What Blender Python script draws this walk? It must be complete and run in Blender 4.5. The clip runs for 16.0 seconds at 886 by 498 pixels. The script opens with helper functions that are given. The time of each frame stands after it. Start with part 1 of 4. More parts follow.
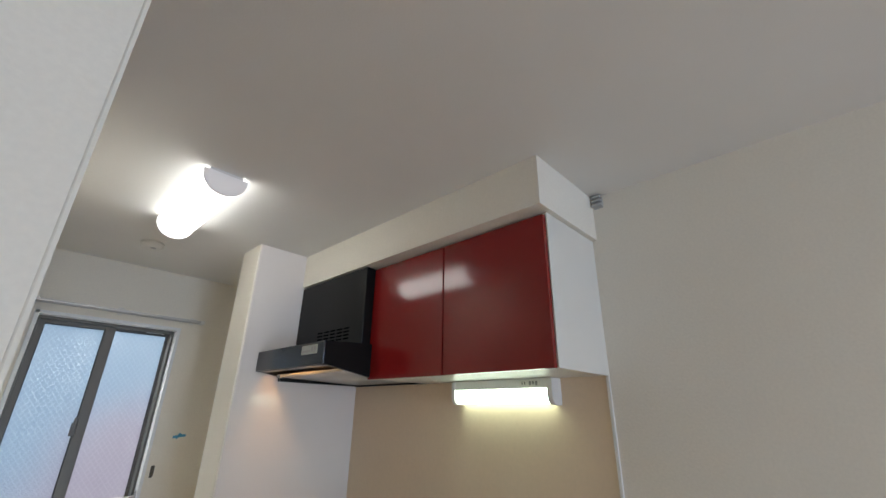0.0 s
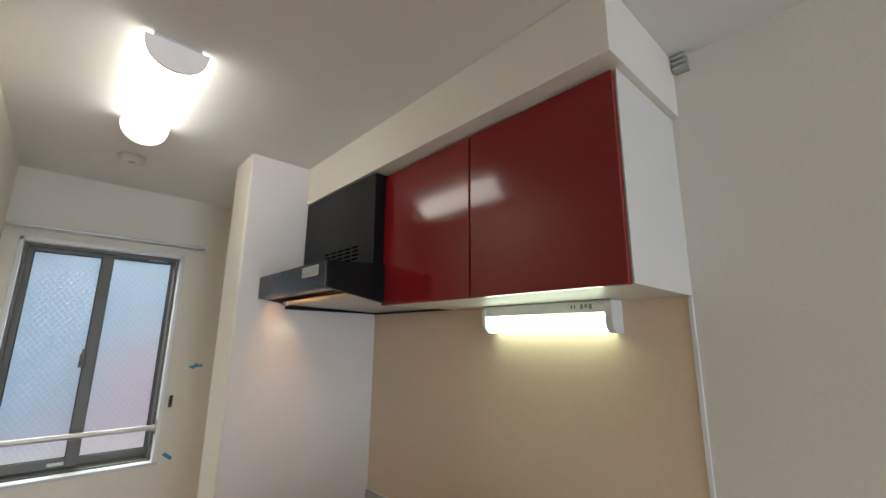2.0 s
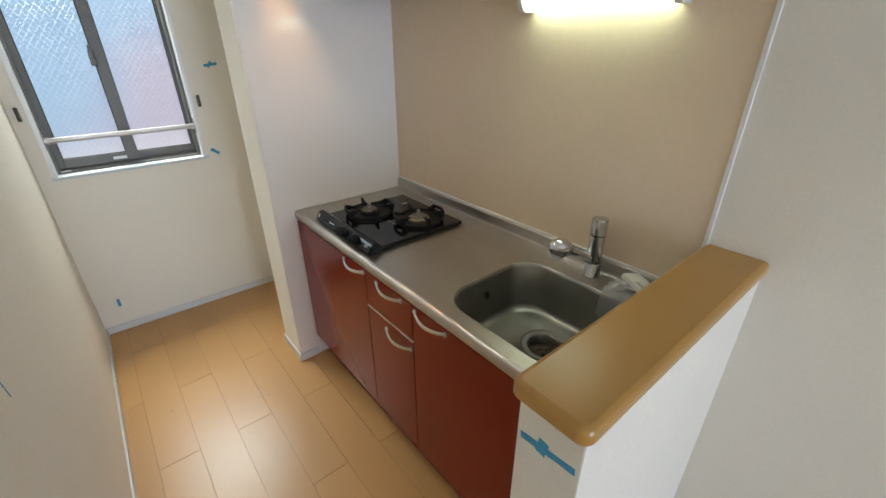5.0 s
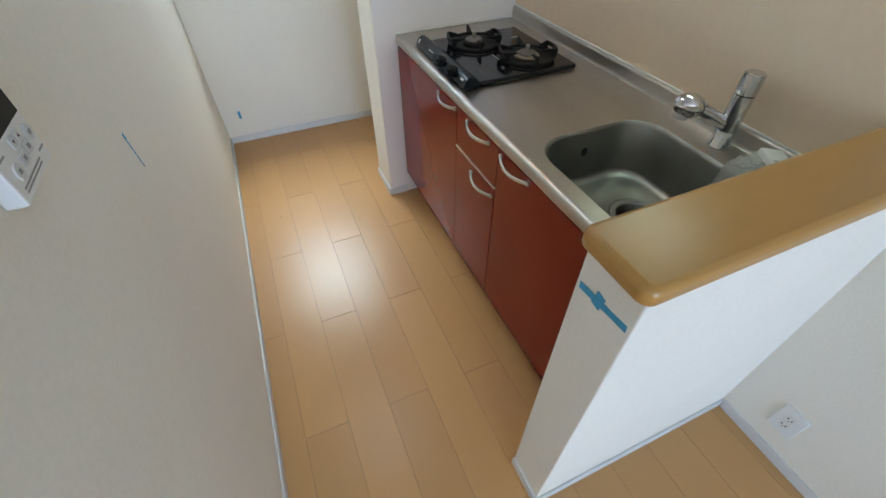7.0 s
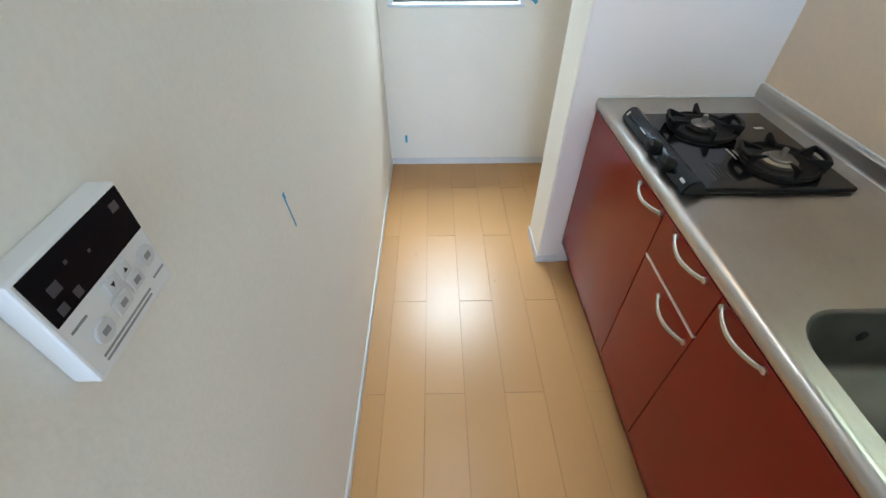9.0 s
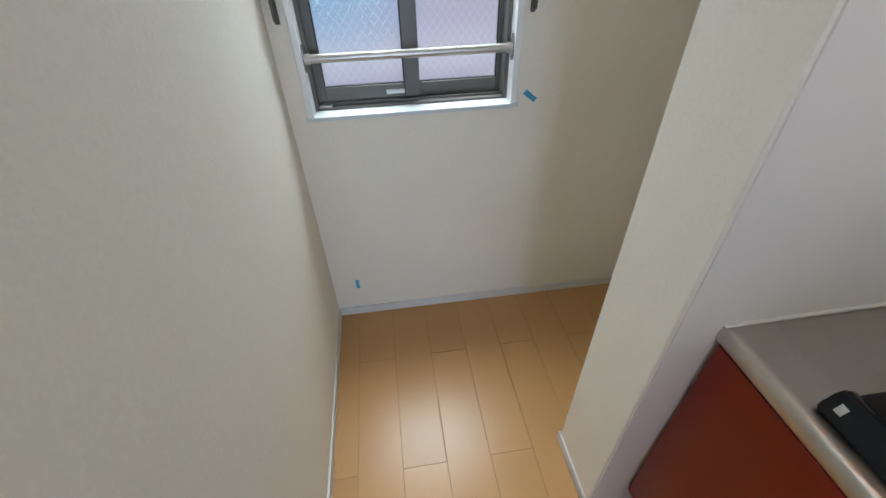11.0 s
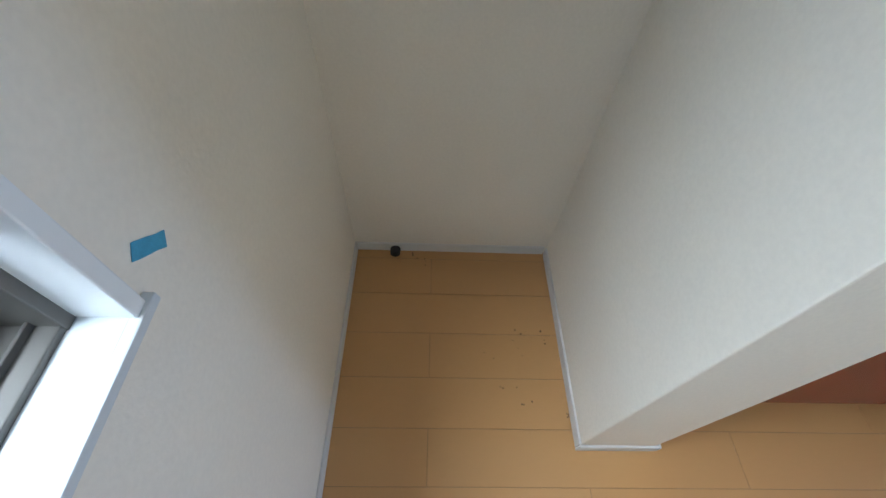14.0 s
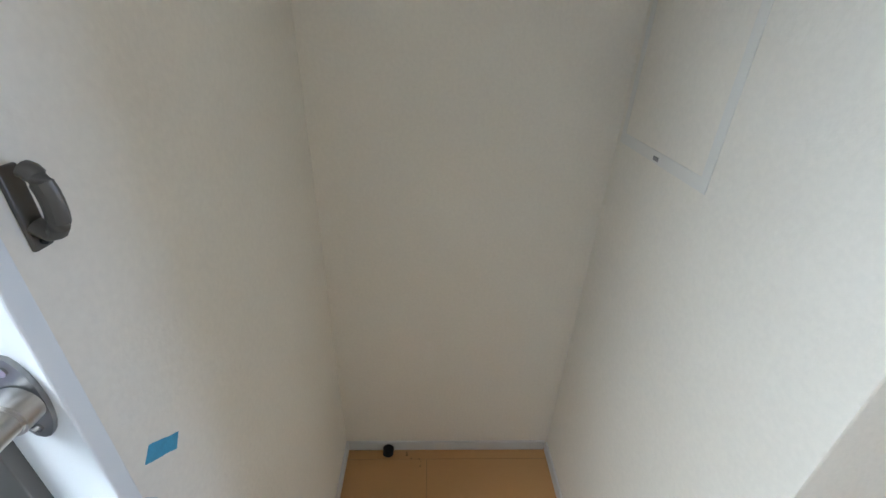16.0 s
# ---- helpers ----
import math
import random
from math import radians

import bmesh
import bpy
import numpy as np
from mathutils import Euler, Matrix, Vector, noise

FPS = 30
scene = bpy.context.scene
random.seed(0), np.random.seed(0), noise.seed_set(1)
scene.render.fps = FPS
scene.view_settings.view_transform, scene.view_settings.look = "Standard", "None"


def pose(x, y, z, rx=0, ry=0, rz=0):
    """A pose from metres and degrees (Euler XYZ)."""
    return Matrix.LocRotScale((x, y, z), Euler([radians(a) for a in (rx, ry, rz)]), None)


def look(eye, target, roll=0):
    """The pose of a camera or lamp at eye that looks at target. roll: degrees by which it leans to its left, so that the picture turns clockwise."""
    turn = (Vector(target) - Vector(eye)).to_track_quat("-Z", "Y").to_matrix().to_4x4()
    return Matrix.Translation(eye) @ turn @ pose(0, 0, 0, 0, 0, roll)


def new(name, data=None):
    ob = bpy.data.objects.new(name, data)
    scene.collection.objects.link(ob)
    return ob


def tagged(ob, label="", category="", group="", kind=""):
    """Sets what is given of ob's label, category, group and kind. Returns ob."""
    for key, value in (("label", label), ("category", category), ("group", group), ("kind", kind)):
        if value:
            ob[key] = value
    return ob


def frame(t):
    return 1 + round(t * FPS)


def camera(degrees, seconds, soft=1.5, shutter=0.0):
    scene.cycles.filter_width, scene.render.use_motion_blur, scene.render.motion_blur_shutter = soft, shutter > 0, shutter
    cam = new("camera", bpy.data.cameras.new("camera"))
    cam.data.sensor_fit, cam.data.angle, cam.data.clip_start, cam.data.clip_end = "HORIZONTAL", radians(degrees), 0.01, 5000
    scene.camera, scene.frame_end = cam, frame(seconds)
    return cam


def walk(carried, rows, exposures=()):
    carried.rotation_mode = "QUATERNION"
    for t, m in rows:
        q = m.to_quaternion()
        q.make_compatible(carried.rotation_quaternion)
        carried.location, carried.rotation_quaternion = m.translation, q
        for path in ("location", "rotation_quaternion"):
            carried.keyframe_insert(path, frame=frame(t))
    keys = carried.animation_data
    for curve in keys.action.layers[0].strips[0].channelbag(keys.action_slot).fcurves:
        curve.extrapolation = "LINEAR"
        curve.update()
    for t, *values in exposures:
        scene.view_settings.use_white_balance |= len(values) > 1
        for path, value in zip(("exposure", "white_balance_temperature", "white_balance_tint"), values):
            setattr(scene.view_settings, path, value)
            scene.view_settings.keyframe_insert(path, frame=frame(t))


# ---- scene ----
cam = camera(93.9, 16.0)
PATH = [
    (0, (-1.512, -2.151, 1.607), (-0.173, -0.86, 2.343), 1.0),
    (0.5, (-1.409, -2.073, 1.611), (-0.098, -0.74, 2.322), 0.7),
    (1, (-1.27, -1.996, 1.62), (0.018, -0.622, 2.294), 0.8),
    (1.5, (-1.224, -1.913, 1.618), (0.073, -0.507, 2.2), 0.7),
    (2, (-1.238, -1.891, 1.619), (0.078, -0.446, 2.043), 0.6),
    (2.5, (-1.225, -1.882, 1.61), (0.111, -0.407, 1.805), 0.6),
    (3, (-1.236, -1.868, 1.587), (0.112, -0.391, 1.526), 0.4),
    (3.5, (-1.23, -1.855, 1.582), (0.092, -0.392, 1.248), -0.0),
    (4, (-1.234, -1.851, 1.566), (0.048, -0.415, 1.024), -0.2),
    (4.2, (-1.233, -1.849, 1.567), (0.029, -0.427, 0.947), -0.4),
    (6.3, (-1.198, -1.855, 1.516), (-0.359, -0.579, 0.224), -0.4),
    (6.5, (-1.194, -1.858, 1.507), (-0.429, -0.589, 0.163), -0.1),
    (7, (-1.186, -1.865, 1.483), (-0.629, -0.579, 0.056), -0.3),
    (7.5, (-1.205, -1.843, 1.475), (-0.833, -0.526, 0.017), 0.0),
    (8, (-1.223, -1.776, 1.474), (-1.002, -0.417, 0.024), 0.4),
    (8.5, (-1.224, -1.663, 1.48), (-1.12, -0.255, 0.062), 0.2),
    (9, (-1.208, -1.505, 1.481), (-1.178, -0.037, 0.123), 0.1),
    (9.5, (-1.194, -1.249, 1.487), (-1.19, 0.298, 0.22), 0.0),
    (9.7, (-1.193, -1.145, 1.485), (-1.193, 0.425, 0.246), -0.1),
    (11.8, (-1.177, 0.05, 1.416), (-0.577, 1.408, 0.076), -4.7),
    (12, (-1.133, 0.174, 1.397), (-0.42, 1.405, -0.009), -5.3),
    (12.5, (-1.039, 0.348, 1.381), (-0.127, 1.259, -0.148), -5.9),
    (13, (-0.988, 0.475, 1.348), (0.082, 1.007, -0.256), -5.2),
    (13.5, (-0.928, 0.621, 1.32), (0.208, 0.759, -0.321), 0.4),
    (14, (-0.928, 0.675, 1.317), (0.228, 0.604, -0.313), 4.4),
    (14.5, (-0.943, 0.674, 1.328), (0.261, 0.566, -0.265), 5.1),
    (15, (-0.958, 0.656, 1.341), (0.359, 0.572, -0.161), 3.8),
    (15.5, (-0.967, 0.662, 1.358), (0.555, 0.591, 0.062), 2.9),
    (16, (-0.983, 0.67, 1.383), (0.767, 0.594, 0.418), 2.0),
]
EXPOSURES = [(0.0, -0.21, 7650, 14), (0.8, -0.21, 7950, 14), (1.5, -0.24, 8200, 14), (3.0, 0.00, 8050, 14), (4.2, 0.14, 8050, 14), (6.3, 0.32, 6750, 9), (7.0, 0.38, 6650, 9), (7.5, 0.44, 6750, 9), (8.0, 0.55, 7100, 9), (8.5, 0.68, 6650, 8), (9.0, 0.73, 6400, 8), (9.5, 0.58, 6150, 6), (11.8, -0.17, 7250, 14), (12.5, -0.13, 7050, 14), (13.2, 0.01, 6550, 13), (14.0, 0.14, 6250, 13), (15.0, 0.16, 6350, 14), (16.0, 0.33, 6450, 14)]
walk(cam, [(t, look(eye, target, roll)) for t, eye, target, roll in PATH], EXPOSURES)

# ---- world and large lights ----
sky_world = bpy.data.worlds.new("sky")
scene.world = sky_world
sky_world.use_nodes = True
wn = sky_world.node_tree.nodes
wl = sky_world.node_tree.links
sky = wn.new("ShaderNodeTexSky")
sky.sky_type = "NISHITA"
sky.sun_disc = False
sky.sun_elevation = radians(50)
sky.sun_rotation = radians(160)
wl.new(sky.outputs["Color"], wn["Background"].inputs["Color"])
wn["Background"].inputs["Strength"].default_value = 0.12

sun_data = bpy.data.lights.new("sun", "SUN")
sun_data.energy, sun_data.angle, sun_data.color = 1.0, radians(12), (1.0, 0.95, 0.88)
sun = new("sun", sun_data)
sun.matrix_world = look((0, 0, 8), (0.9, 2.4, 5.0))


def window_light(name, m, width, height, watts, color):
    """Daylight that enters by a window's opening."""
    data = bpy.data.lights.new(name, "AREA")
    data.shape, data.size, data.size_y, data.energy, data.color = "RECTANGLE", width, height, watts, color
    ob = new(name, data)
    ob.matrix_world = m
    return ob


ROOM_X, ROOM_Y = -3.7, -6.8
window_light("balcony_daylight", look((-1.15, ROOM_Y + 0.02, 1.15), (-1.15, 0, 1.05)), 1.6, 1.8, 125, (0.435, 0.645, 1.0))
window_light("sky_over_window", look((-1.09, 1.76, 2.66), (-1.09, 0.2, 0.45)), 1.4, 1.0, 150, (0.76, 0.90, 1.0))
LAMP_GLOW, STRIP_GLOW, HOOD_GLOW, OUTSIDE_GLOW = 7.6, 6.8, 20.0, 7.6


# ---- materials ----
def shade(name, color, rough=0.5, metal=0.0, vary=0.06, scale=6.0, fine=0.0, fine_scale=300.0, bump=0.0, bump_scale=200.0,
          coat=0.0, glow=None, glow_strength=0.0, stretch=(1, 1, 1), per_object=0.0, rough_vary=0.08, spec=0.5):
    m = bpy.data.materials.new(name)
    m.use_nodes = True
    nt = m.node_tree
    n, l = nt.nodes, nt.links
    p = n["Principled BSDF"]
    p.inputs["Roughness"].default_value = rough
    p.inputs["Metallic"].default_value = metal
    p.inputs["Coat Weight"].default_value = coat
    p.inputs["Specular IOR Level"].default_value = spec
    co = n.new("ShaderNodeTexCoord")
    mp = n.new("ShaderNodeMapping")
    mp.inputs["Scale"].default_value = stretch
    l.new(co.outputs["Object"], mp.inputs["Vector"])
    if per_object:
        own = n.new("ShaderNodeObjectInfo")
        shift = n.new("ShaderNodeVectorMath")
        shift.operation = "SCALE"
        shift.inputs[0].default_value = (37.0, 53.0, 11.0)
        l.new(own.outputs["Random"], shift.inputs["Scale"])
        l.new(shift.outputs[0], mp.inputs["Location"])
    big = n.new("ShaderNodeTexNoise")
    big.inputs["Scale"].default_value = scale
    big.inputs["Detail"].default_value = 4
    l.new(mp.outputs["Vector"], big.inputs["Vector"])
    small = n.new("ShaderNodeTexNoise")
    small.inputs["Scale"].default_value = fine_scale
    small.inputs["Detail"].default_value = 2
    l.new(mp.outputs["Vector"], small.inputs["Vector"])
    ramp = n.new("ShaderNodeMapRange")
    ramp.inputs["From Min"].default_value, ramp.inputs["From Max"].default_value = 0.3, 0.7
    ramp.inputs["To Min"].default_value, ramp.inputs["To Max"].default_value = 1 - vary, 1 + vary
    l.new(big.outputs["Fac"], ramp.inputs["Value"])
    ramp2 = n.new("ShaderNodeMapRange")
    ramp2.inputs["From Min"].default_value, ramp2.inputs["From Max"].default_value = 0.3, 0.7
    ramp2.inputs["To Min"].default_value, ramp2.inputs["To Max"].default_value = 1 - fine, 1 + fine
    l.new(small.outputs["Fac"], ramp2.inputs["Value"])
    mul = n.new("ShaderNodeMath")
    mul.operation = "MULTIPLY"
    l.new(ramp.outputs["Result"], mul.inputs[0])
    l.new(ramp2.outputs["Result"], mul.inputs[1])
    last = mul
    if per_object:
        info = n.new("ShaderNodeObjectInfo")
        r3 = n.new("ShaderNodeMapRange")
        r3.inputs["To Min"].default_value, r3.inputs["To Max"].default_value = 1 - per_object, 1 + per_object
        l.new(info.outputs["Random"], r3.inputs["Value"])
        last = n.new("ShaderNodeMath")
        last.operation = "MULTIPLY"
        l.new(mul.outputs[0], last.inputs[0])
        l.new(r3.outputs["Result"], last.inputs[1])
    tint = n.new("ShaderNodeVectorMath")
    tint.operation = "SCALE"
    tint.inputs[0].default_value = color
    l.new(last.outputs[0], tint.inputs["Scale"])
    l.new(tint.outputs[0], p.inputs["Base Color"])
    rr = n.new("ShaderNodeMapRange")
    rr.inputs["To Min"].default_value, rr.inputs["To Max"].default_value = max(rough - rough_vary, 0.02), min(rough + rough_vary, 1)
    l.new(big.outputs["Fac"], rr.inputs["Value"])
    l.new(rr.outputs["Result"], p.inputs["Roughness"])
    if bump:
        tex = n.new("ShaderNodeTexNoise")
        tex.inputs["Scale"].default_value = bump_scale
        tex.inputs["Detail"].default_value = 3
        l.new(mp.outputs["Vector"], tex.inputs["Vector"])
        b = n.new("ShaderNodeBump")
        b.inputs["Strength"].default_value = bump
        b.inputs["Distance"].default_value = 0.002
        l.new(tex.outputs["Fac"], b.inputs["Height"])
        l.new(b.outputs["Normal"], p.inputs["Normal"])
    if glow:
        p.inputs["Emission Color"].default_value = (*glow, 1)
        p.inputs["Emission Strength"].default_value = glow_strength
    return m


WALLPAPER = shade("wallpaper", (0.835, 0.782, 0.685), 0.85, vary=0.015, scale=3, fine=0.02, fine_scale=120, bump=0.30, bump_scale=125)
CEILING = shade("ceiling_paper", (0.80, 0.785, 0.75), 0.9, vary=0.015, scale=3, bump=0.25, bump_scale=150)
PANEL_PINK = shade("kitchen_panel_white", (0.86, 0.795, 0.75), 0.10, vary=0.01, scale=4, rough_vary=0.04)
PANEL_BEIGE = shade("kitchen_panel_beige", (0.81, 0.632, 0.455), 0.11, vary=0.02, scale=3, fine=0.015, fine_scale=60, rough_vary=0.05)
TRIM = shade("white_trim", (0.82, 0.81, 0.78), 0.45, vary=0.02)
BASEBOARD = shade("baseboard_vinyl", (0.68, 0.67, 0.65), 0.5, vary=0.04, scale=8)
LINER = shade("window_liner", (0.80, 0.815, 0.815), 0.35, vary=0.02)
WOOD_FLOOR = shade("maple_floor", (0.54, 0.293, 0.114), 0.29, vary=0.005, scale=5, fine=0.008, fine_scale=70, stretch=(2.2, 0.4, 1), per_object=0.045, rough_vary=0.012)


def smear(m, scale, low, high, gain):
    """Dull hand-sized smears in a finish: roughness rises in broken patches."""
    n, l = m.node_tree.nodes, m.node_tree.links
    p = n["Principled BSDF"]
    base = p.inputs["Roughness"].links[0].from_socket
    co = n.new("ShaderNodeNewGeometry")
    patch = n.new("ShaderNodeTexNoise")
    patch.inputs["Scale"].default_value = scale
    patch.inputs["Detail"].default_value = 6
    patch.inputs["Roughness"].default_value = 0.65
    patch.inputs["Distortion"].default_value = 1.4
    l.new(co.outputs["Position"], patch.inputs["Vector"])
    mask = n.new("ShaderNodeMapRange")
    mask.inputs["From Min"].default_value, mask.inputs["From Max"].default_value = low, high
    mask.inputs["To Min"].default_value, mask.inputs["To Max"].default_value = 0.0, gain
    l.new(patch.outputs["Fac"], mask.inputs["Value"])
    add = n.new("ShaderNodeMath")
    add.operation = "ADD"
    l.new(base, add.inputs[0])
    l.new(mask.outputs["Result"], add.inputs[1])
    l.new(add.outputs[0], p.inputs["Roughness"])
    stain = n.new("ShaderNodeMapRange")
    stain.inputs["From Min"].default_value, stain.inputs["From Max"].default_value = low, high + 0.06
    stain.inputs["To Min"].default_value, stain.inputs["To Max"].default_value = 1.0, 1.01
    l.new(patch.outputs["Fac"], stain.inputs["Value"])
    worn = n.new("ShaderNodeVectorMath")
    worn.operation = "SCALE"
    l.new(p.inputs["Base Color"].links[0].from_socket, worn.inputs[0])
    l.new(stain.outputs["Result"], worn.inputs["Scale"])
    l.new(worn.outputs[0], p.inputs["Base Color"])


SUBFLOOR = shade("floor_joint", (0.20, 0.125, 0.065), 0.8)
CAP_WOOD = shade("varnished_wood", (0.47, 0.243, 0.066), 0.29, vary=0.03, scale=4, fine=0.008, fine_scale=30, stretch=(1.2, 4, 4), rough_vary=0.015, coat=0.0)
RED_GLOSS = shade("red_gloss_laminate", (0.235, 0.012, 0.012), 0.105, vary=0.03, scale=3, rough_vary=0.02)
RED_BASE = shade("red_satin_laminate", (0.205, 0.010, 0.006), 0.15, vary=0.04, scale=4, rough_vary=0.03, spec=0.34)
RED_EDGE = shade("dark_red_edge", (0.16, 0.01, 0.01), 0.4)
PINK_EDGE = shade("pale_edge_band", (0.72, 0.50, 0.44), 0.4)
CAB_WHITE = shade("cabinet_white", (0.79, 0.765, 0.70), 0.38, vary=0.015)
STEEL = shade("brushed_steel", (0.505, 0.475, 0.435), 0.31, 1.0, vary=0.07, scale=9, fine=0.05, fine_scale=400, bump=0.06, bump_scale=350, stretch=(1, 0.12, 1), rough_vary=0.07)
smear(STEEL, 8.0, 0.52, 0.68, 0.14)
# worktop steel again, darkened: the shade inside the basin is put into its colour
SINK_STEEL_SHADED = shade("sink_steel_shaded", (0.31, 0.31, 0.285), 0.36, 1.0, vary=0.10, scale=12, bump=0.02, bump_scale=250, rough_vary=0.04)
CHROME = shade("chrome", (0.66, 0.66, 0.67), 0.07, 1.0, vary=0.02, rough_vary=0.03)
SATIN_METAL = shade("satin_handle_metal", (0.54, 0.51, 0.48), 0.32, 1.0, vary=0.04)
BRACKET_STEEL = shade("bracket_steel", (0.30, 0.30, 0.295), 0.35, 1.0, vary=0.04)
RAIL_STEEL = shade("rail_steel", (0.50, 0.475, 0.44), 0.36, 1.0, vary=0.02, scale=4, rough_vary=0.02)
BRONZE_ALU = shade("bronze_aluminium", (0.125, 0.117, 0.104), 0.45, 0.4, vary=0.05, scale=10)
ALU_DARK = shade("gasket_rubber", (0.02, 0.02, 0.022), 0.6)
VOID = shade("deep_opening", (0.0015, 0.0015, 0.0015), 1.0, spec=0.0)
LOCK_METAL = shade("lock_metal", (0.13, 0.125, 0.12), 0.5, 0.5)
SILL = shade("window_sill_board", (0.62, 0.66, 0.68), 0.35, vary=0.03)
BUTTON_GREY = shade("button_plastic", (0.66, 0.65, 0.63), 0.5, vary=0.02)
HOOD_BLACK = shade("hood_black_enamel", (0.009, 0.009, 0.009), 0.34, vary=0.1, rough_vary=0.06, spec=0.2)
HOOD_FRONT = shade("hood_smoked_front", (0.024, 0.028, 0.036), 0.24, 0.1, vary=0.1)
HOOD_STEEL = shade("hood_filter_panel", (0.62, 0.60, 0.57), 0.4, 0.35, vary=0.05)
BLACK_GLASS = shade("stove_black_enamel", (0.007, 0.007, 0.009), 0.13, vary=0.15, scale=20, fine=0.3, fine_scale=500, rough_vary=0.06, spec=0.38)
STOVE_BAR = shade("stove_control_bar", (0.008, 0.011, 0.015), 0.14, vary=0.1, spec=0.32)
CAST_IRON = shade("cast_iron", (0.0065, 0.0062, 0.006), 0.55, 0.0, vary=0.2, scale=30, bump=0.2, spec=0.28)
BURNER = shade("burner_metal", (0.19, 0.17, 0.15), 0.4, 0.8, vary=0.15, scale=40)
BRASS = shade("burner_brass", (0.34, 0.30, 0.25), 0.4, 0.9, vary=0.1)
BASKET = shade("stained_basket_steel", (0.085, 0.065, 0.045), 0.5, 0.5, vary=0.7, scale=70, bump=0.6, bump_scale=120)
DARK_HOLE = shade("dark_hole", (0.010, 0.009, 0.008), 0.6)
WHITE_PLASTIC = shade("white_plastic", (0.80, 0.79, 0.76), 0.4, vary=0.015)
OLD_PLASTIC = shade("ivory_plastic", (0.76, 0.74, 0.69), 0.42, vary=0.015)
GREY_PLASTIC = shade("grey_plastic", (0.50, 0.49, 0.47), 0.5)
PRINT_GREY = shade("print_grey", (0.30, 0.29, 0.28), 0.6)
DARK_PRINT = shade("faint_print", (0.030, 0.026, 0.022), 0.5)
PRINT_WHITE = shade("print_white", (0.62, 0.62, 0.62), 0.5)
DISPLAY_GLYPH = shade("display_glyph", (0.060, 0.062, 0.070), 0.4)
DISPLAY = shade("display_dark", (0.008, 0.008, 0.009), 0.25, vary=0.1, spec=0.10)
TAPE = shade("blue_masking_tape", (0.055, 0.33, 0.52), 0.75, vary=0.10, scale=60, fine=0.06, fine_scale=400, bump=0.3, bump_scale=600)
LAMP_BODY = shade("lamp_end_cap", (0.80, 0.79, 0.77), 0.5)
# faint emission added so the end caps look lit; they are no light source
LAMP_CAP_GLOW = shade("lamp_cap_plastic_glow", (0.82, 0.81, 0.80), 0.5, glow=(0.92, 0.93, 1.0), glow_strength=0.22)
LAMP_DIFFUSER = shade("lamp_diffuser", (0.85, 0.87, 0.9), 0.4, glow=(0.80, 0.91, 1.0), glow_strength=LAMP_GLOW)
STRIP_DIFFUSER = shade("strip_diffuser", (0.85, 0.87, 0.84), 0.4, glow=(0.70, 1.0, 0.90), glow_strength=STRIP_GLOW)
HOOD_BULB = shade("hood_lamp", (0.9, 0.7, 0.4), 0.4, glow=(1.0, 0.56, 0.22), glow_strength=HOOD_GLOW)
DRAIN_STEEL = shade("drain_steel", (0.36, 0.36, 0.345), 0.3, 1.0, vary=0.05)
HATCH_FRAME = shade("hatch_frame", (0.78, 0.755, 0.695), 0.5, vary=0.02)
KNOB_BLACK = shade("knob_black", (0.008, 0.008, 0.008), 0.35, spec=0.25)
TRACK_METAL = shade("track_metal", (0.55, 0.54, 0.52), 0.4, 0.4)
LABEL_GREY = shade("label_grey", (0.36, 0.37, 0.34), 0.45)
def wire_look():
    m = bpy.data.materials.new("glass_wire")
    m.use_nodes = True
    n, l = m.node_tree.nodes, m.node_tree.links
    n.remove(n["Principled BSDF"])
    tr = n.new("ShaderNodeBsdfTranslucent")
    tr.inputs["Color"].default_value = (0.385, 0.40, 0.415, 1)
    l.new(tr.outputs[0], n["Material Output"].inputs["Surface"])
    return m


WIRE = wire_look()
SOOT = shade("floor_scuff", (0.22, 0.13, 0.055), 0.7, vary=0.3, scale=60)


def frosted():
    m = bpy.data.materials.new("frosted_glass")
    m.use_nodes = True
    n, l = m.node_tree.nodes, m.node_tree.links
    p = n["Principled BSDF"]
    p.inputs["Base Color"].default_value = (0.112, 0.119, 0.127, 1)
    p.inputs["Transmission Weight"].default_value = 1
    p.inputs["Roughness"].default_value = 0.34
    p.inputs["IOR"].default_value = 1.3
    co = n.new("ShaderNodeTexCoord")
    tex = n.new("ShaderNodeTexNoise")
    tex.inputs["Scale"].default_value = 130
    l.new(co.outputs["Object"], tex.inputs["Vector"])
    b = n.new("ShaderNodeBump")
    b.inputs["Strength"].default_value = 0.45
    b.inputs["Distance"].default_value = 0.003
    l.new(tex.outputs["Fac"], b.inputs["Height"])
    l.new(b.outputs["Normal"], p.inputs["Normal"])
    return m


def clear_film():
    m = bpy.data.materials.new("clear_plastic_film")
    m.use_nodes = True
    p = m.node_tree.nodes["Principled BSDF"]
    p.inputs["Base Color"].default_value = (0.93, 0.94, 0.94, 1)
    p.inputs["Transmission Weight"].default_value = 0.85
    p.inputs["Roughness"].default_value = 0.12
    p.inputs["IOR"].default_value = 1.1
    return m


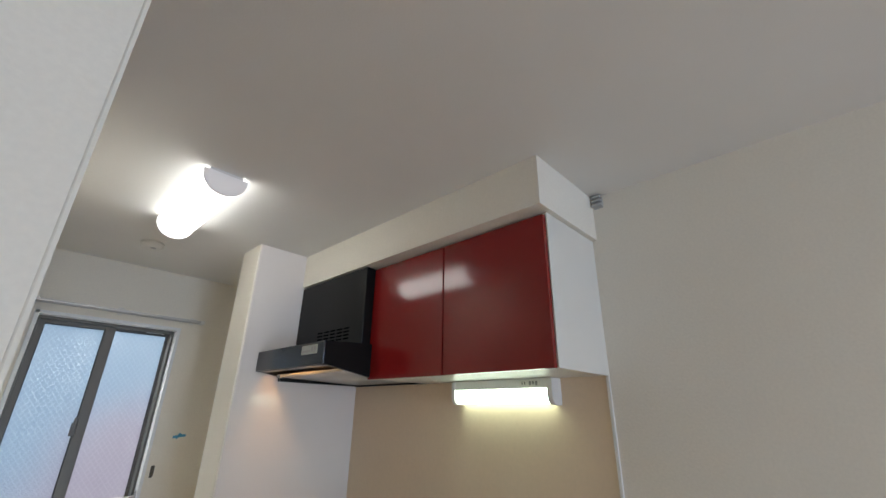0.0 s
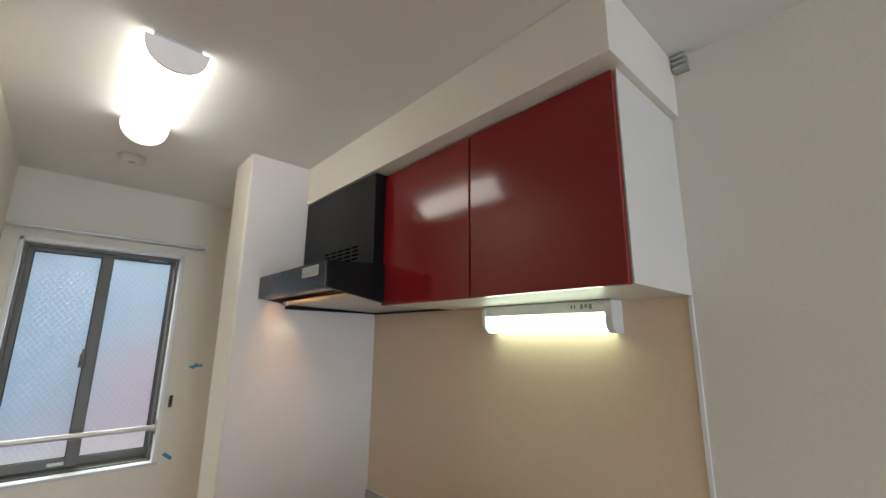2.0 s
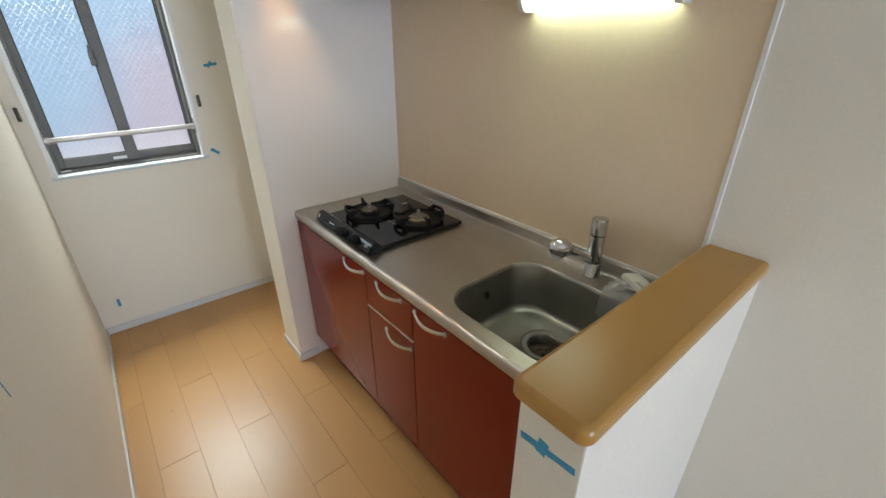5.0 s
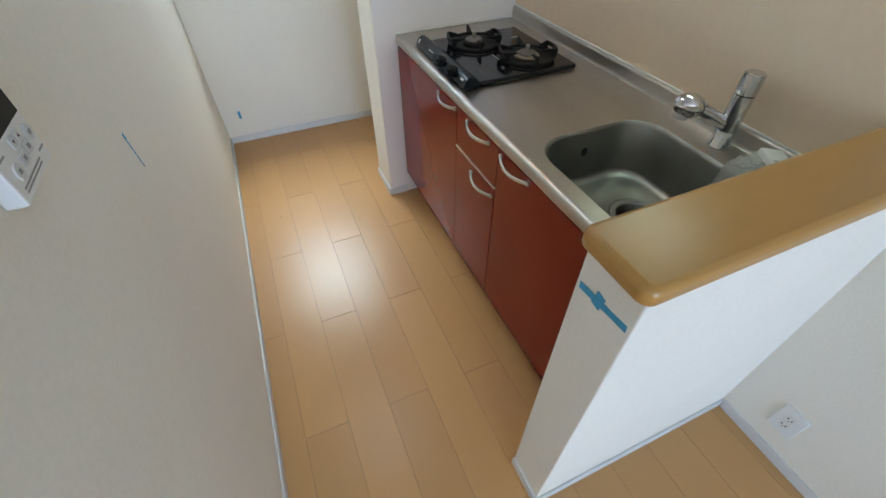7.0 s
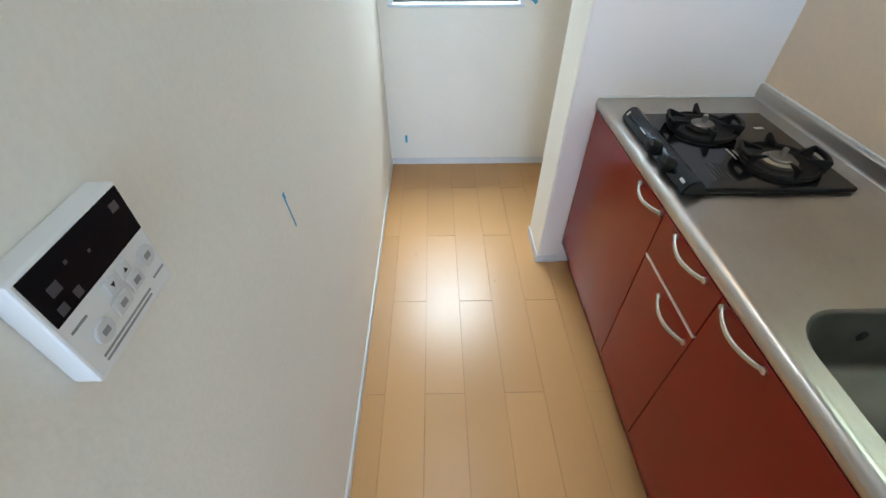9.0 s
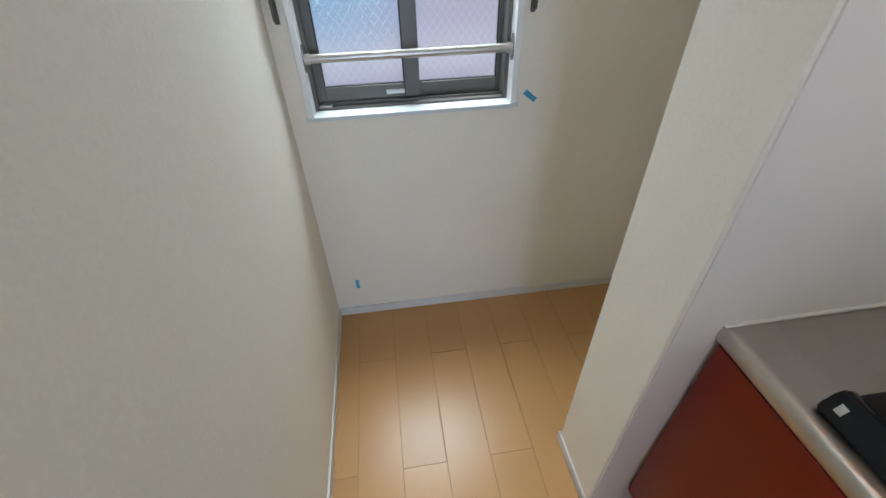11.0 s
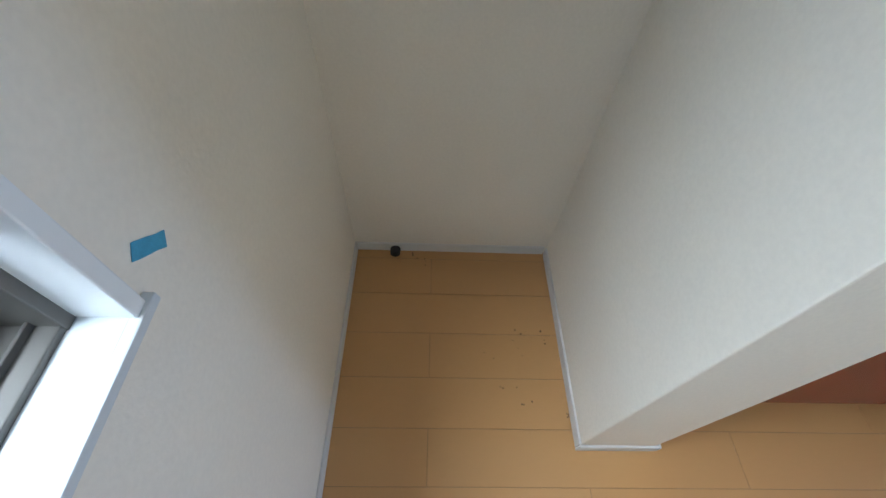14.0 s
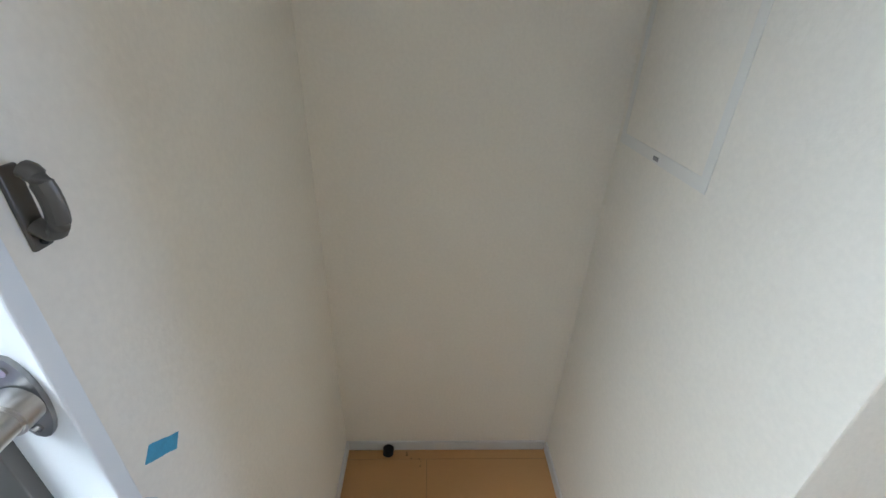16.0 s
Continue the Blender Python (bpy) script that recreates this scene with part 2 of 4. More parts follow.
def outside():
    """A neighbouring facade with its daylight put in as emission, bluish above and pink below a painted pale band, seen
    blurred by the frosted panes.
    """
    m = bpy.data.materials.new("outside_backdrop")
    m.use_nodes = True
    n, l = m.node_tree.nodes, m.node_tree.links
    n.remove(n["Principled BSDF"])
    em = n.new("ShaderNodeEmission")
    em.inputs["Strength"].default_value = OUTSIDE_GLOW
    co = n.new("ShaderNodeTexCoord")
    tex = n.new("ShaderNodeTexNoise")
    tex.inputs["Scale"].default_value = 0.75
    tex.inputs["Detail"].default_value = 1.5
    l.new(co.outputs["Object"], tex.inputs["Vector"])
    ramp = n.new("ShaderNodeValToRGB")
    ramp.color_ramp.elements[0].position, ramp.color_ramp.elements[0].color = 0.38, (0.235, 0.45, 0.70, 1)
    ramp.color_ramp.elements[1].position, ramp.color_ramp.elements[1].color = 0.62, (0.43, 0.395, 0.545, 1)
    # a pale band painted across the backdrop for a bright line near the glass
    part_z = n.new("ShaderNodeSeparateXYZ")
    l.new(co.outputs["Object"], part_z.inputs[0])
    lower = n.new("ShaderNodeMath")
    lower.operation = "MULTIPLY_ADD"
    lower.inputs[1].default_value, lower.inputs[2].default_value = -0.30, 0.29
    l.new(part_z.outputs["Z"], lower.inputs[0])
    tone = n.new("ShaderNodeMath")
    tone.operation = "ADD"
    l.new(tex.outputs["Fac"], tone.inputs[0])
    l.new(lower.outputs[0], tone.inputs[1])
    l.new(tone.outputs[0], ramp.inputs["Fac"])
    off = n.new("ShaderNodeMath")
    off.operation = "SUBTRACT"
    off.inputs[1].default_value = 0.80
    l.new(part_z.outputs["Z"], off.inputs[0])
    dist = n.new("ShaderNodeMath")
    dist.operation = "ABSOLUTE"
    l.new(off.outputs[0], dist.inputs[0])
    band = n.new("ShaderNodeMapRange")
    band.inputs["From Min"].default_value, band.inputs["From Max"].default_value = 0.035, 0.055
    band.inputs["To Min"].default_value, band.inputs["To Max"].default_value = 1.0, 0.0
    l.new(dist.outputs[0], band.inputs["Value"])
    mix = n.new("ShaderNodeMix")
    mix.data_type = "RGBA"
    l.new(band.outputs["Result"], mix.inputs[0])
    l.new(ramp.outputs["Color"], mix.inputs[6])
    mix.inputs[7].default_value = (0.80, 0.84, 0.92, 1)
    l.new(mix.outputs[2], em.inputs["Color"])
    l.new(em.outputs[0], n["Material Output"].inputs["Surface"])
    return m


FROSTED, FILM, OUTSIDE = frosted(), clear_film(), outside()


# ---- building helpers ----
def box(bm, x0, x1, y0, y1, z0, z1, bevel=0.0, seg=2):
    t = bmesh.new()
    bmesh.ops.create_cube(t, size=1)
    bmesh.ops.scale(t, vec=(abs(x1 - x0), abs(y1 - y0), abs(z1 - z0)), verts=t.verts)
    bmesh.ops.translate(t, vec=((x0 + x1) / 2, (y0 + y1) / 2, (z0 + z1) / 2), verts=t.verts)
    if bevel:
        bmesh.ops.bevel(t, geom=t.edges[:], offset=bevel, segments=seg, profile=0.5, affect="EDGES")
    return merge(bm, t)


def merge(bm, t, m=None):
    if m is not None:
        bmesh.ops.transform(t, matrix=m, verts=t.verts)
    me = bpy.data.meshes.new("scratch")
    t.to_mesh(me)
    t.free()
    bm.from_mesh(me)
    bpy.data.meshes.remove(me)
    return bm


def boxes(*rows, bevel=0.0, seg=2):
    bm = bmesh.new()
    for r in rows:
        box(bm, *r, bevel=bevel, seg=seg)
    return bm


def rod(p0, p1, r, r2=None, seg=20, bm=None, bevel=0.0):
    t = bmesh.new()
    a, b = Vector(p0), Vector(p1)
    bmesh.ops.create_cone(t, cap_ends=True, segments=seg, radius1=r, radius2=r if r2 is None else r2, depth=(b - a).length)
    if bevel:
        rims = [e for e in t.edges if abs(e.verts[0].co.z - e.verts[1].co.z) < 1e-6]
        bmesh.ops.bevel(t, geom=rims, offset=bevel, segments=2, affect="EDGES")
    turn = (b - a).to_track_quat("Z", "Y").to_matrix().to_4x4()
    return merge(bm if bm is not None else bmesh.new(), t, Matrix.Translation((a + b) / 2) @ turn)


def prism(points, axis, lo, hi, bevel=0.0, bm=None, seg=2):
    """A polygon given in the two other axes, drawn out along axis."""
    t = bmesh.new()

    def at(u, v, w):
        return {"x": (w, u, v), "y": (u, w, v), "z": (u, v, w)}[axis]

    low = [t.verts.new(at(u, v, lo)) for u, v in points]
    high = [t.verts.new(at(u, v, hi)) for u, v in points]
    t.faces.new(low)
    t.faces.new(high)
    for i in range(len(points)):
        j = (i + 1) % len(points)
        t.faces.new((low[i], low[j], high[j], high[i]))
    bmesh.ops.recalc_face_normals(t, faces=t.faces)
    if bevel:
        bmesh.ops.bevel(t, geom=t.edges[:], offset=bevel, segments=seg, affect="EDGES")
    return merge(bm if bm is not None else bmesh.new(), t)


def tube(points, r, seg=10, bm=None, flat=1.0):
    """A round or flattened bar along a run of points."""
    t = bmesh.new()
    rings = []
    pts = [Vector(p) for p in points]
    for i, p in enumerate(pts):
        d = (pts[min(i + 1, len(pts) - 1)] - pts[max(i - 1, 0)]).normalized()
        up = Vector((0, 0, 1)) if abs(d.z) < 0.9 else Vector((1, 0, 0))
        s = d.cross(up).normalized()
        u = s.cross(d)
        rings.append([t.verts.new(p + r * (math.cos(a) * s * flat + math.sin(a) * u)) for a in (2 * math.pi * k / seg for k in range(seg))])
    for a, b in zip(rings, rings[1:]):
        for k in range(seg):
            t.faces.new((a[k], a[(k + 1) % seg], b[(k + 1) % seg], b[k]))
    t.faces.new(rings[0])
    t.faces.new(rings[-1])
    bmesh.ops.recalc_face_normals(t, faces=t.faces)
    return merge(bm if bm is not None else bmesh.new(), t)


def lathe(profile, centre, seg=32, bm=None, caps=True):
    """A turned shape round an upright axis from (radius, height) pairs."""
    t = bmesh.new()
    cx, cy, cz = centre
    rings = []
    for r, z in profile:
        rings.append([t.verts.new((cx + r * math.cos(2 * math.pi * k / seg), cy + r * math.sin(2 * math.pi * k / seg), cz + z)) for k in range(seg)])
    for a, b in zip(rings, rings[1:]):
        for k in range(seg):
            t.faces.new((a[k], a[(k + 1) % seg], b[(k + 1) % seg], b[k]))
    if caps:
        t.faces.new(rings[0])
        t.faces.new(rings[-1])
    bmesh.ops.recalc_face_normals(t, faces=t.faces)
    return merge(bm if bm is not None else bmesh.new(), t)


def rounded_loop(x0, x1, y0, y1, r, n=8):
    pts = []
    for cx, cy, a0 in ((x1 - r, y1 - r, 0), (x0 + r, y1 - r, 90), (x0 + r, y0 + r, 180), (x1 - r, y0 + r, 270)):
        for k in range(n + 1):
            a = radians(a0 + 90 * k / n)
            pts.append((cx + r * math.cos(a), cy + r * math.sin(a)))
    return pts


def finish(name, bm, material, smooth=True):
    bmesh.ops.recalc_face_normals(bm, faces=bm.faces)
    me = bpy.data.meshes.new(name)
    bm.to_mesh(me)
    bm.free()
    me.materials.append(material)
    if smooth:
        for f in me.polygons:
            f.use_smooth = True
        me.set_sharp_from_angle(angle=radians(38))
        for f in me.polygons:
            f.use_smooth = max(abs(c) for c in f.normal) < 0.9999
    return me


def part(name, bm, material, parent, label=""):
    ob = new(name, finish(name, bm, material))
    ob.parent = parent
    ob.matrix_parent_inverse = parent_place(parent).inverted()
    return tagged(ob, label) if label else ob


def parent_place(ob):
    return parent_place(ob.parent) @ ob.matrix_parent_inverse @ ob.matrix_basis if ob.parent else ob.matrix_basis.copy()


def thing(name, place, label, category, group="", kind=""):
    ob = new(name)
    ob.empty_display_size = 0.05
    ob.matrix_basis = Matrix.Translation(place)
    return tagged(ob, label, category, group, kind)


def single(name, bm, material, label, category, group="", kind=""):
    return tagged(new(name, finish(name, bm, material)), label, category, group, kind)


def structure(name, bm, material, label, category):
    return single(name, bm, material, label, category, kind="structure")


# ---- the large structure ----
H = 2.44            # ceiling
XL = -1.503         # face of the passage wall
WY = 0.952          # face of the window wall
WIN = (-1.442, -0.740, 0.942, 2.090)
END = -1.65         # where the passage wall ends
HW0, HW1 = -1.532, -1.662   # half wall faces

x0, x1, z0, z1 = WIN
structure("wall_north", boxes((XL - 0.12, x0, WY, WY + 0.16, 0, H), (x1, 0.12, WY, WY + 0.16, 0, H), (x0, x1, WY, WY + 0.16, 0, z0), (x0, x1, WY, WY + 0.16, z1, H)),
          WALLPAPER, "white wallpapered wall around the frosted window", "wall")
passage = boxes((XL - 0.12, XL, END, WY, 0, H))
bmesh.ops.bevel(passage, geom=[e for e in passage.edges if all(abs(v.co.y - END) < 1e-4 for v in e.verts) and abs(e.verts[0].co.z - e.verts[1].co.z) > 1],
                offset=0.006, segments=3, affect="EDGES")
structure("wall_west", passage, WALLPAPER, "cream wallpapered wall along the kitchen passage", "wall")
structure("wall_return", boxes((ROOM_X, XL - 0.12, END, END + 0.12, 0, H)), WALLPAPER, "cream wallpapered wall of the living room", "wall")
structure("wall_east", boxes((0, 0.12, ROOM_Y, WY, 0, H)), WALLPAPER, "cream wallpapered wall behind the kitchen unit", "wall")
structure("wall_room_west", boxes((ROOM_X - 0.12, ROOM_X, ROOM_Y, END + 0.12, 0, H)), WALLPAPER, "plain white living room wall", "wall")
structure("wall_south", boxes((ROOM_X - 0.12, -2.0, ROOM_Y - 0.12, ROOM_Y, 0, H), (-0.3, 0.12, ROOM_Y - 0.12, ROOM_Y, 0, H),
          (-2.0, -0.3, ROOM_Y - 0.12, ROOM_Y, 2.1, H), (-2.0, -0.3, ROOM_Y - 0.12, ROOM_Y, 0, 0.2)), WALLPAPER, "plain white wall with a balcony window", "wall")
structure("wall_stub", boxes((-0.70, 0, 0.0, 0.22, 0, H), bevel=0.004), WALLPAPER, "wallpapered stub wall between stove and alcove", "wall")
structure("wall_half", boxes((-0.79, 0, HW1, HW0, 0, 1.017), bevel=0.004), WALLPAPER, "low white half wall beside the sink", "wall")
structure("ceiling", boxes((ROOM_X - 0.12, 0.12, ROOM_Y - 0.12, END + 0.12, H, H + 0.1), (XL - 0.12, 0.12, END + 0.12, WY + 0.16, H, H + 0.1)), CEILING, "plain off-white papered ceiling", "ceiling")
structure("soffit", boxes((-0.428, -0.001, -1.543, -0.005, 2.252, H - 0.001), bevel=0.002), WALLPAPER, "boxed-in white soffit above the wall cabinets", "soffit")
structure("panel_stub", boxes((-0.692, -0.004, -0.004, 0, 0.0, H - 0.001)), PANEL_PINK, "glossy pinkish white panel beside the stove", "wall panel")
structure("panel_splash", boxes((-0.004, 0, -1.512, -0.004, 0.85, 1.745)), PANEL_BEIGE, "glossy beige splash panel behind the counter", "wall panel")
structure("trim_splash", boxes((-0.009, 0, -1.524, -1.512, 0.85, 1.736), bevel=0.002), TRIM, "thin white edge trim of the splash panel", "trim")
structure("trim_sealant", boxes((-0.0105, -0.004, -1.511, -0.0045, 0.9005, 0.9065), bevel=0.0015), TRIM, "cream sealant line above the worktop upstand", "trim")
structure("trim_stub", boxes((-0.600, -0.016, -0.011, -0.004, 0.8505, 0.8575), bevel=0.0015), TRIM, "white sealant line on the counter's end", "trim")

cap = bmesh.new()
cap_rings = []
for cz, d in ((1.017, 0.011), (1.0190, 0.0055), (1.0225, 0.0018), (1.027, 0.0), (1.043, 0.0), (1.0495, 0.0018), (1.0535, 0.0055), (1.056, 0.012)):
    r = 0.022 - d * 0.8
    plan = [(-0.001, -1.516 - d), (-0.001, -1.670 + d)]
    for ccx, ccy, a0 in ((-0.805 + d + r, -1.670 + d + r, 270), (-0.805 + d + r, -1.516 - d - r, 180)):
        plan += [(ccx + r * math.cos(radians(a0 - 15 * q)), ccy + r * math.sin(radians(a0 - 15 * q))) for q in range(7)]
    cap_rings.append([cap.verts.new((px, py, cz)) for px, py in plan])
for ra, rb in zip(cap_rings, cap_rings[1:]):
    for q in range(len(ra)):
        cap.faces.new((ra[q], ra[(q + 1) % len(ra)], rb[(q + 1) % len(ra)], rb[q]))
cap.faces.new(cap_rings[0])
cap.faces.new(cap_rings[-1])
single("half_wall_cap", cap, CAP_WOOD, "honey-coloured varnished wooden cap on the half wall", "ledge")


def baseboard(name, x0, x1, y0, y1):
    structure(name, boxes((x0, x1, y0, y1, 0, 0.045), bevel=0.003), BASEBOARD, "narrow pale grey baseboard", "baseboard")


BT = 0.008
baseboard("baseboard_west", XL, XL + BT, END, WY - BT)
baseboard("baseboard_north", XL, 0, WY - BT, WY)
baseboard("baseboard_alcove", -BT, 0, 0.22 + BT, WY - BT)
baseboard("baseboard_stub_back", -0.70, -BT, 0.22, 0.22 + BT)
baseboard("baseboard_stub_end", -0.70 - BT, -0.70, -0.004, 0.22 + BT)
baseboard("baseboard_stub_front", -0.70 - BT, -0.60, -0.004 - BT, -0.004)
baseboard("baseboard_half_front", -0.79 - BT, -0.79, HW1 - BT, HW0)
baseboard("baseboard_half_side", -0.79, -BT, HW1 - BT, HW1)
baseboard("baseboard_east", -BT, 0, ROOM_Y, HW1 - BT)
baseboard("baseboard_return", ROOM_X, XL - 0.0, END - BT, END)

# outside
backdrop = single("backdrop", boxes((-5, 3.5, 2.3, 2.32, -1.0, 3.1)), OUTSIDE, "pale pinkish facade beyond the window", "backdrop", kind="structure")
structure("ground", boxes((-60, 60, WY + 0.2, 60, -0.45, -0.4)), shade("ground_concrete", (0.3, 0.3, 0.29), 0.9), "grey concrete ground outside", "ground")

# ---- window ----
win = thing("window_1", ((x0 + x1) / 2, WY, z0), "bronze aluminium sliding window with frosted wired glass", "window", kind="structure")
T = 0.019
part("window_liner", boxes((x0, x0 + T, WY - 0.010, 1.0, z0 + 0.012, z1, ), (x1 - T, x1, WY - 0.010, 1.0, z0 + 0.012, z1), (x0, x1, WY - 0.010, 1.0, z1 - T, z1), bevel=0.002), LINER, win, "white window liner boards")
part("window_sill", boxes((x0 - 0.010, x1 + 0.010, WY - 0.014, WY - 0.001, z0 - 0.001, z0 + 0.012), (x0, x1, WY - 0.003, 1.005, z0 - 0.006, z0 + 0.012), bevel=0.002), SILL, win, "white window sill board")
FX0, FX1, FZ0, FZ1 = x0 + 0.004, x1 - 0.004, z0 + 0.004, z1 - 0.004
part("window_frame", boxes((FX0, FX0 + 0.028, 0.998, 1.095, FZ0, FZ1), (FX1 - 0.028, FX1, 0.998, 1.095, FZ0, FZ1), (FX0, FX1, 1.0, 1.095, FZ1 - 0.03, FZ1),
     (FX0, FX1, 1.0, 1.095, FZ0, FZ0 + 0.016), (FX0, FX1, 1.022, 1.026, FZ0, FZ0 + 0.024), (FX0, FX1, 1.056, 1.060, FZ0, FZ0 + 0.030), bevel=0.0015), BRONZE_ALU, win)


def sash(y, gx0, gx1, gz0, gz1, sx0, sx1, depth, inner):
    fr = part("sash", boxes((sx0, gx0, y, y + depth, gz0 - 0.045, gz1 + 0.035), (gx1, sx1, y, y + depth, gz0 - 0.045, gz1 + 0.035),
              (gx0, gx1, y, y + depth, gz1, gz1 + 0.035), (gx0, gx1, y, y + depth, gz0 - 0.045, gz0), bevel=0.002), BRONZE_ALU, win)
    part("gasket", boxes((gx0, gx0 + 0.003, y + 0.006, y + depth - 0.006, gz0, gz1), (gx1 - 0.003, gx1, y + 0.006, y + depth - 0.006, gz0, gz1),
         (gx0, gx1, y + 0.006, y + depth - 0.006, gz1 - 0.003, gz1), (gx0, gx1, y + 0.006, y + depth - 0.006, gz0, gz0 + 0.003)), ALU_DARK, fr, "black glazing gasket")
    pane = part("pane", boxes((gx0, gx1, y + depth / 2 - 0.003, y + depth / 2 + 0.003, gz0, gz1)), FROSTED, fr, "frosted glass pane")
    pane.visible_shadow = False
    # wire lattice inside the glass, diamonds 24 by 32 mm
    wires = bmesh.new()
    yw, hw = y + depth / 2 - 0.0042, 0.0009
    dx, dz = 0.027, 0.036
    slope = dz / dx
    for sgn in (1, -1):
        span = (gx1 - gx0) * slope
        k = -int(span / dz) - 2
        while gz0 + k * dz < gz1 + span:
            c = gz0 + k * dz
            k += 1
            ends = []
            for x, u in ((gx0, 0.0), (gx1, gx1 - gx0)):
                ends.append((x, c + sgn * slope * u if sgn > 0 else c + slope * (gx1 - gx0) - slope * u - span * 0))
            (xa, za), (xb, zb) = ends
            if max(za, zb) < gz0 or min(za, zb) > gz1:
                continue
            s = (zb - za) / (xb - xa)
            ts = sorted((xa if gz0 <= za <= gz1 else xa + ((gz0 if za < gz0 else gz1) - za) / s, xb if gz0 <= zb <= gz1 else xa + ((gz0 if zb < gz0 else gz1) - za) / s))
            p, q = [(x, za + s * (x - xa)) for x in ts]
            if math.hypot(q[0] - p[0], q[1] - p[1]) < 0.01:
                continue
            nx, nz = -(q[1] - p[1]), q[0] - p[0]
            ln = math.hypot(nx, nz)
            nx, nz = nx / ln * hw, nz / ln * hw
            lean = 0.0002 * sgn
            wires.faces.new([wires.verts.new((a + sx * nx, yw + lean, b + sx * nz)) for a, b, sx in ((*p, -1), (*q, -1), (*q, 1), (*p, 1))])
    tagged(part("wire_mesh", wires, WIRE, fr, "pale diamond wire lattice"), kind="stuff")
    return fr


sash_in = sash(1.026, -1.384, -1.114, 1.020, 2.035, FX0 + 0.02, -1.062, 0.026, True)
sash_out = sash(1.060, -1.062, -0.784, 1.010, 2.044, -1.108, FX1 - 0.02, 0.026, False)
part("crescent_lock", boxes((-1.132, -1.106, 1.006, 1.026, 1.455, 1.525), (-1.127, -1.111, 0.990, 1.008, 1.49, 1.55), bevel=0.003), LOCK_METAL, sash_in, "grey crescent lock")
part("latch", boxes((-1.178, -1.116, 1.022, 1.026, 0.988, 1.003), (-1.140, -1.122, 1.018, 1.022, 0.992, 1.0), bevel=0.001), TRACK_METAL, sash_in, "small grey sash latch")
part("stopper", boxes((x0 + 0.02, x0 + 0.075, 1.003, 1.022, z0 + 0.012, z0 + 0.024), bevel=0.002), GREY_PLASTIC, win, "grey track stopper")
part("sticker", boxes((-0.90, -0.80, 1.0585, 1.0600, 2.052, 2.066)), PRINT_WHITE, sash_out, "white printed sticker")

rail = thing("window_rail", ((x0 + x1) / 2, 0.968, 1.128), "stainless steel safety rail across the window", "rail")
part("bar", rod((x0 + T + 0.004, 0.966, 1.128), (x1 - T - 0.004, 0.966, 1.128), 0.0135, seg=24), RAIL_STEEL, rail)
for xs, sg in ((x0 + T, 1), (x1 - T, -1)):
    t = bmesh.new()
    pts = [(0.966 + 0.018 * math.cos(a) * (1 if abs(math.cos(a)) < .5 else .9), 1.130 + 0.041 * math.sin(a)) for a in (2 * math.pi * k / 20 for k in range(20))]
    br = part("bracket", prism(pts, "x", xs, xs + sg * 0.004, bm=t), BRACKET_STEEL, rail, "pointed steel bracket plate")
    part("socket", rod((xs + sg * 0.003, 0.966, 1.128), (xs + sg * 0.022, 0.966, 1.128), 0.0165, seg=24, bevel=0.002), SATIN_METAL, rail)
    for dz in (-0.028, 0.030):
        part("screw", rod((xs + sg * 0.003, 0.966, 1.129 + dz), (xs + sg * 0.006, 0.966, 1.129 + dz), 0.004, seg=10), CHROME, br)

crail = thing("curtain_rail", (-1.06, 0.905, 2.135), "white double curtain rail above the window", "curtain rail")
for yy in (0.925, 0.885):
    part("track", boxes((XL + 0.006, -0.65, yy - 0.007, yy + 0.007, 2.128, 2.142), bevel=0.002), TRACK_METAL, crail)
    part("end_cap", boxes((-0.652, -0.628, yy - 0.009, yy + 0.009, 2.124, 2.146), bevel=0.003), WHITE_PLASTIC, crail)
for xx in (-1.46, -1.08, -0.69):
    part("bracket", boxes((xx - 0.012, xx + 0.012, 0.875, WY, 2.142, 2.148), (xx - 0.012, xx + 0.012, WY - 0.003, WY, 2.12, 2.165), bevel=0.001), OLD_PLASTIC, crail)


def tassel_hook(x):
    h = thing("tassel_hook", (x, WY, 1.267), "bronze metal curtain tassel hook on the wall", "hook", "tassel hooks")
    part("plate", boxes((x - 0.008, x + 0.008, WY - 0.004, WY, 1.229, 1.291), bevel=0.0015), BRONZE_ALU, h)
    pts = [(x, WY - 0.004, 1.247)] + [(x, WY - 0.014 - 0.009 * math.sin(a), 1.247 + 0.018 - 0.024 * math.cos(a)) for a in (math.pi * k / 10 for k in range(11))]
    part("hook_arm", tube(pts, 0.006, 10, flat=1.3), BRONZE_ALU, h)
    part("screw", rod((x, WY - 0.004, 1.235), (x, WY - 0.006, 1.235), 0.003, seg=8), DARK_HOLE, h)


tassel_hook(-0.710)
tassel_hook(-1.470)

# ---- ceiling things ----
lamp = thing("ceiling_lamp", (-1.105, -0.31, H), "lit half-round fluorescent ceiling lamp with grey end caps", "lamp")


def half_round(y0, y1, half, drop, cx=-1.105):
    pts = [(cx + half * math.cos(a), H - 0.012 - drop * math.sin(a) ** 0.85) for a in (math.pi * k / 20 for k in range(21))]
    return prism(pts, "y", y0, y1)


part("diffuser", half_round(-0.612, -0.006, 0.075, 0.080), LAMP_DIFFUSER, lamp, "glowing white diffuser")
part("end_cap", half_round(-0.622, -0.612, 0.079, 0.084), LAMP_CAP_GLOW, lamp)
part("end_cap", half_round(-0.006, 0.004, 0.079, 0.084), LAMP_CAP_GLOW, lamp)
part("base_plate", boxes((-1.165, -1.045, -0.618, 0.0, H - 0.0125, H)), LAMP_BODY, lamp)

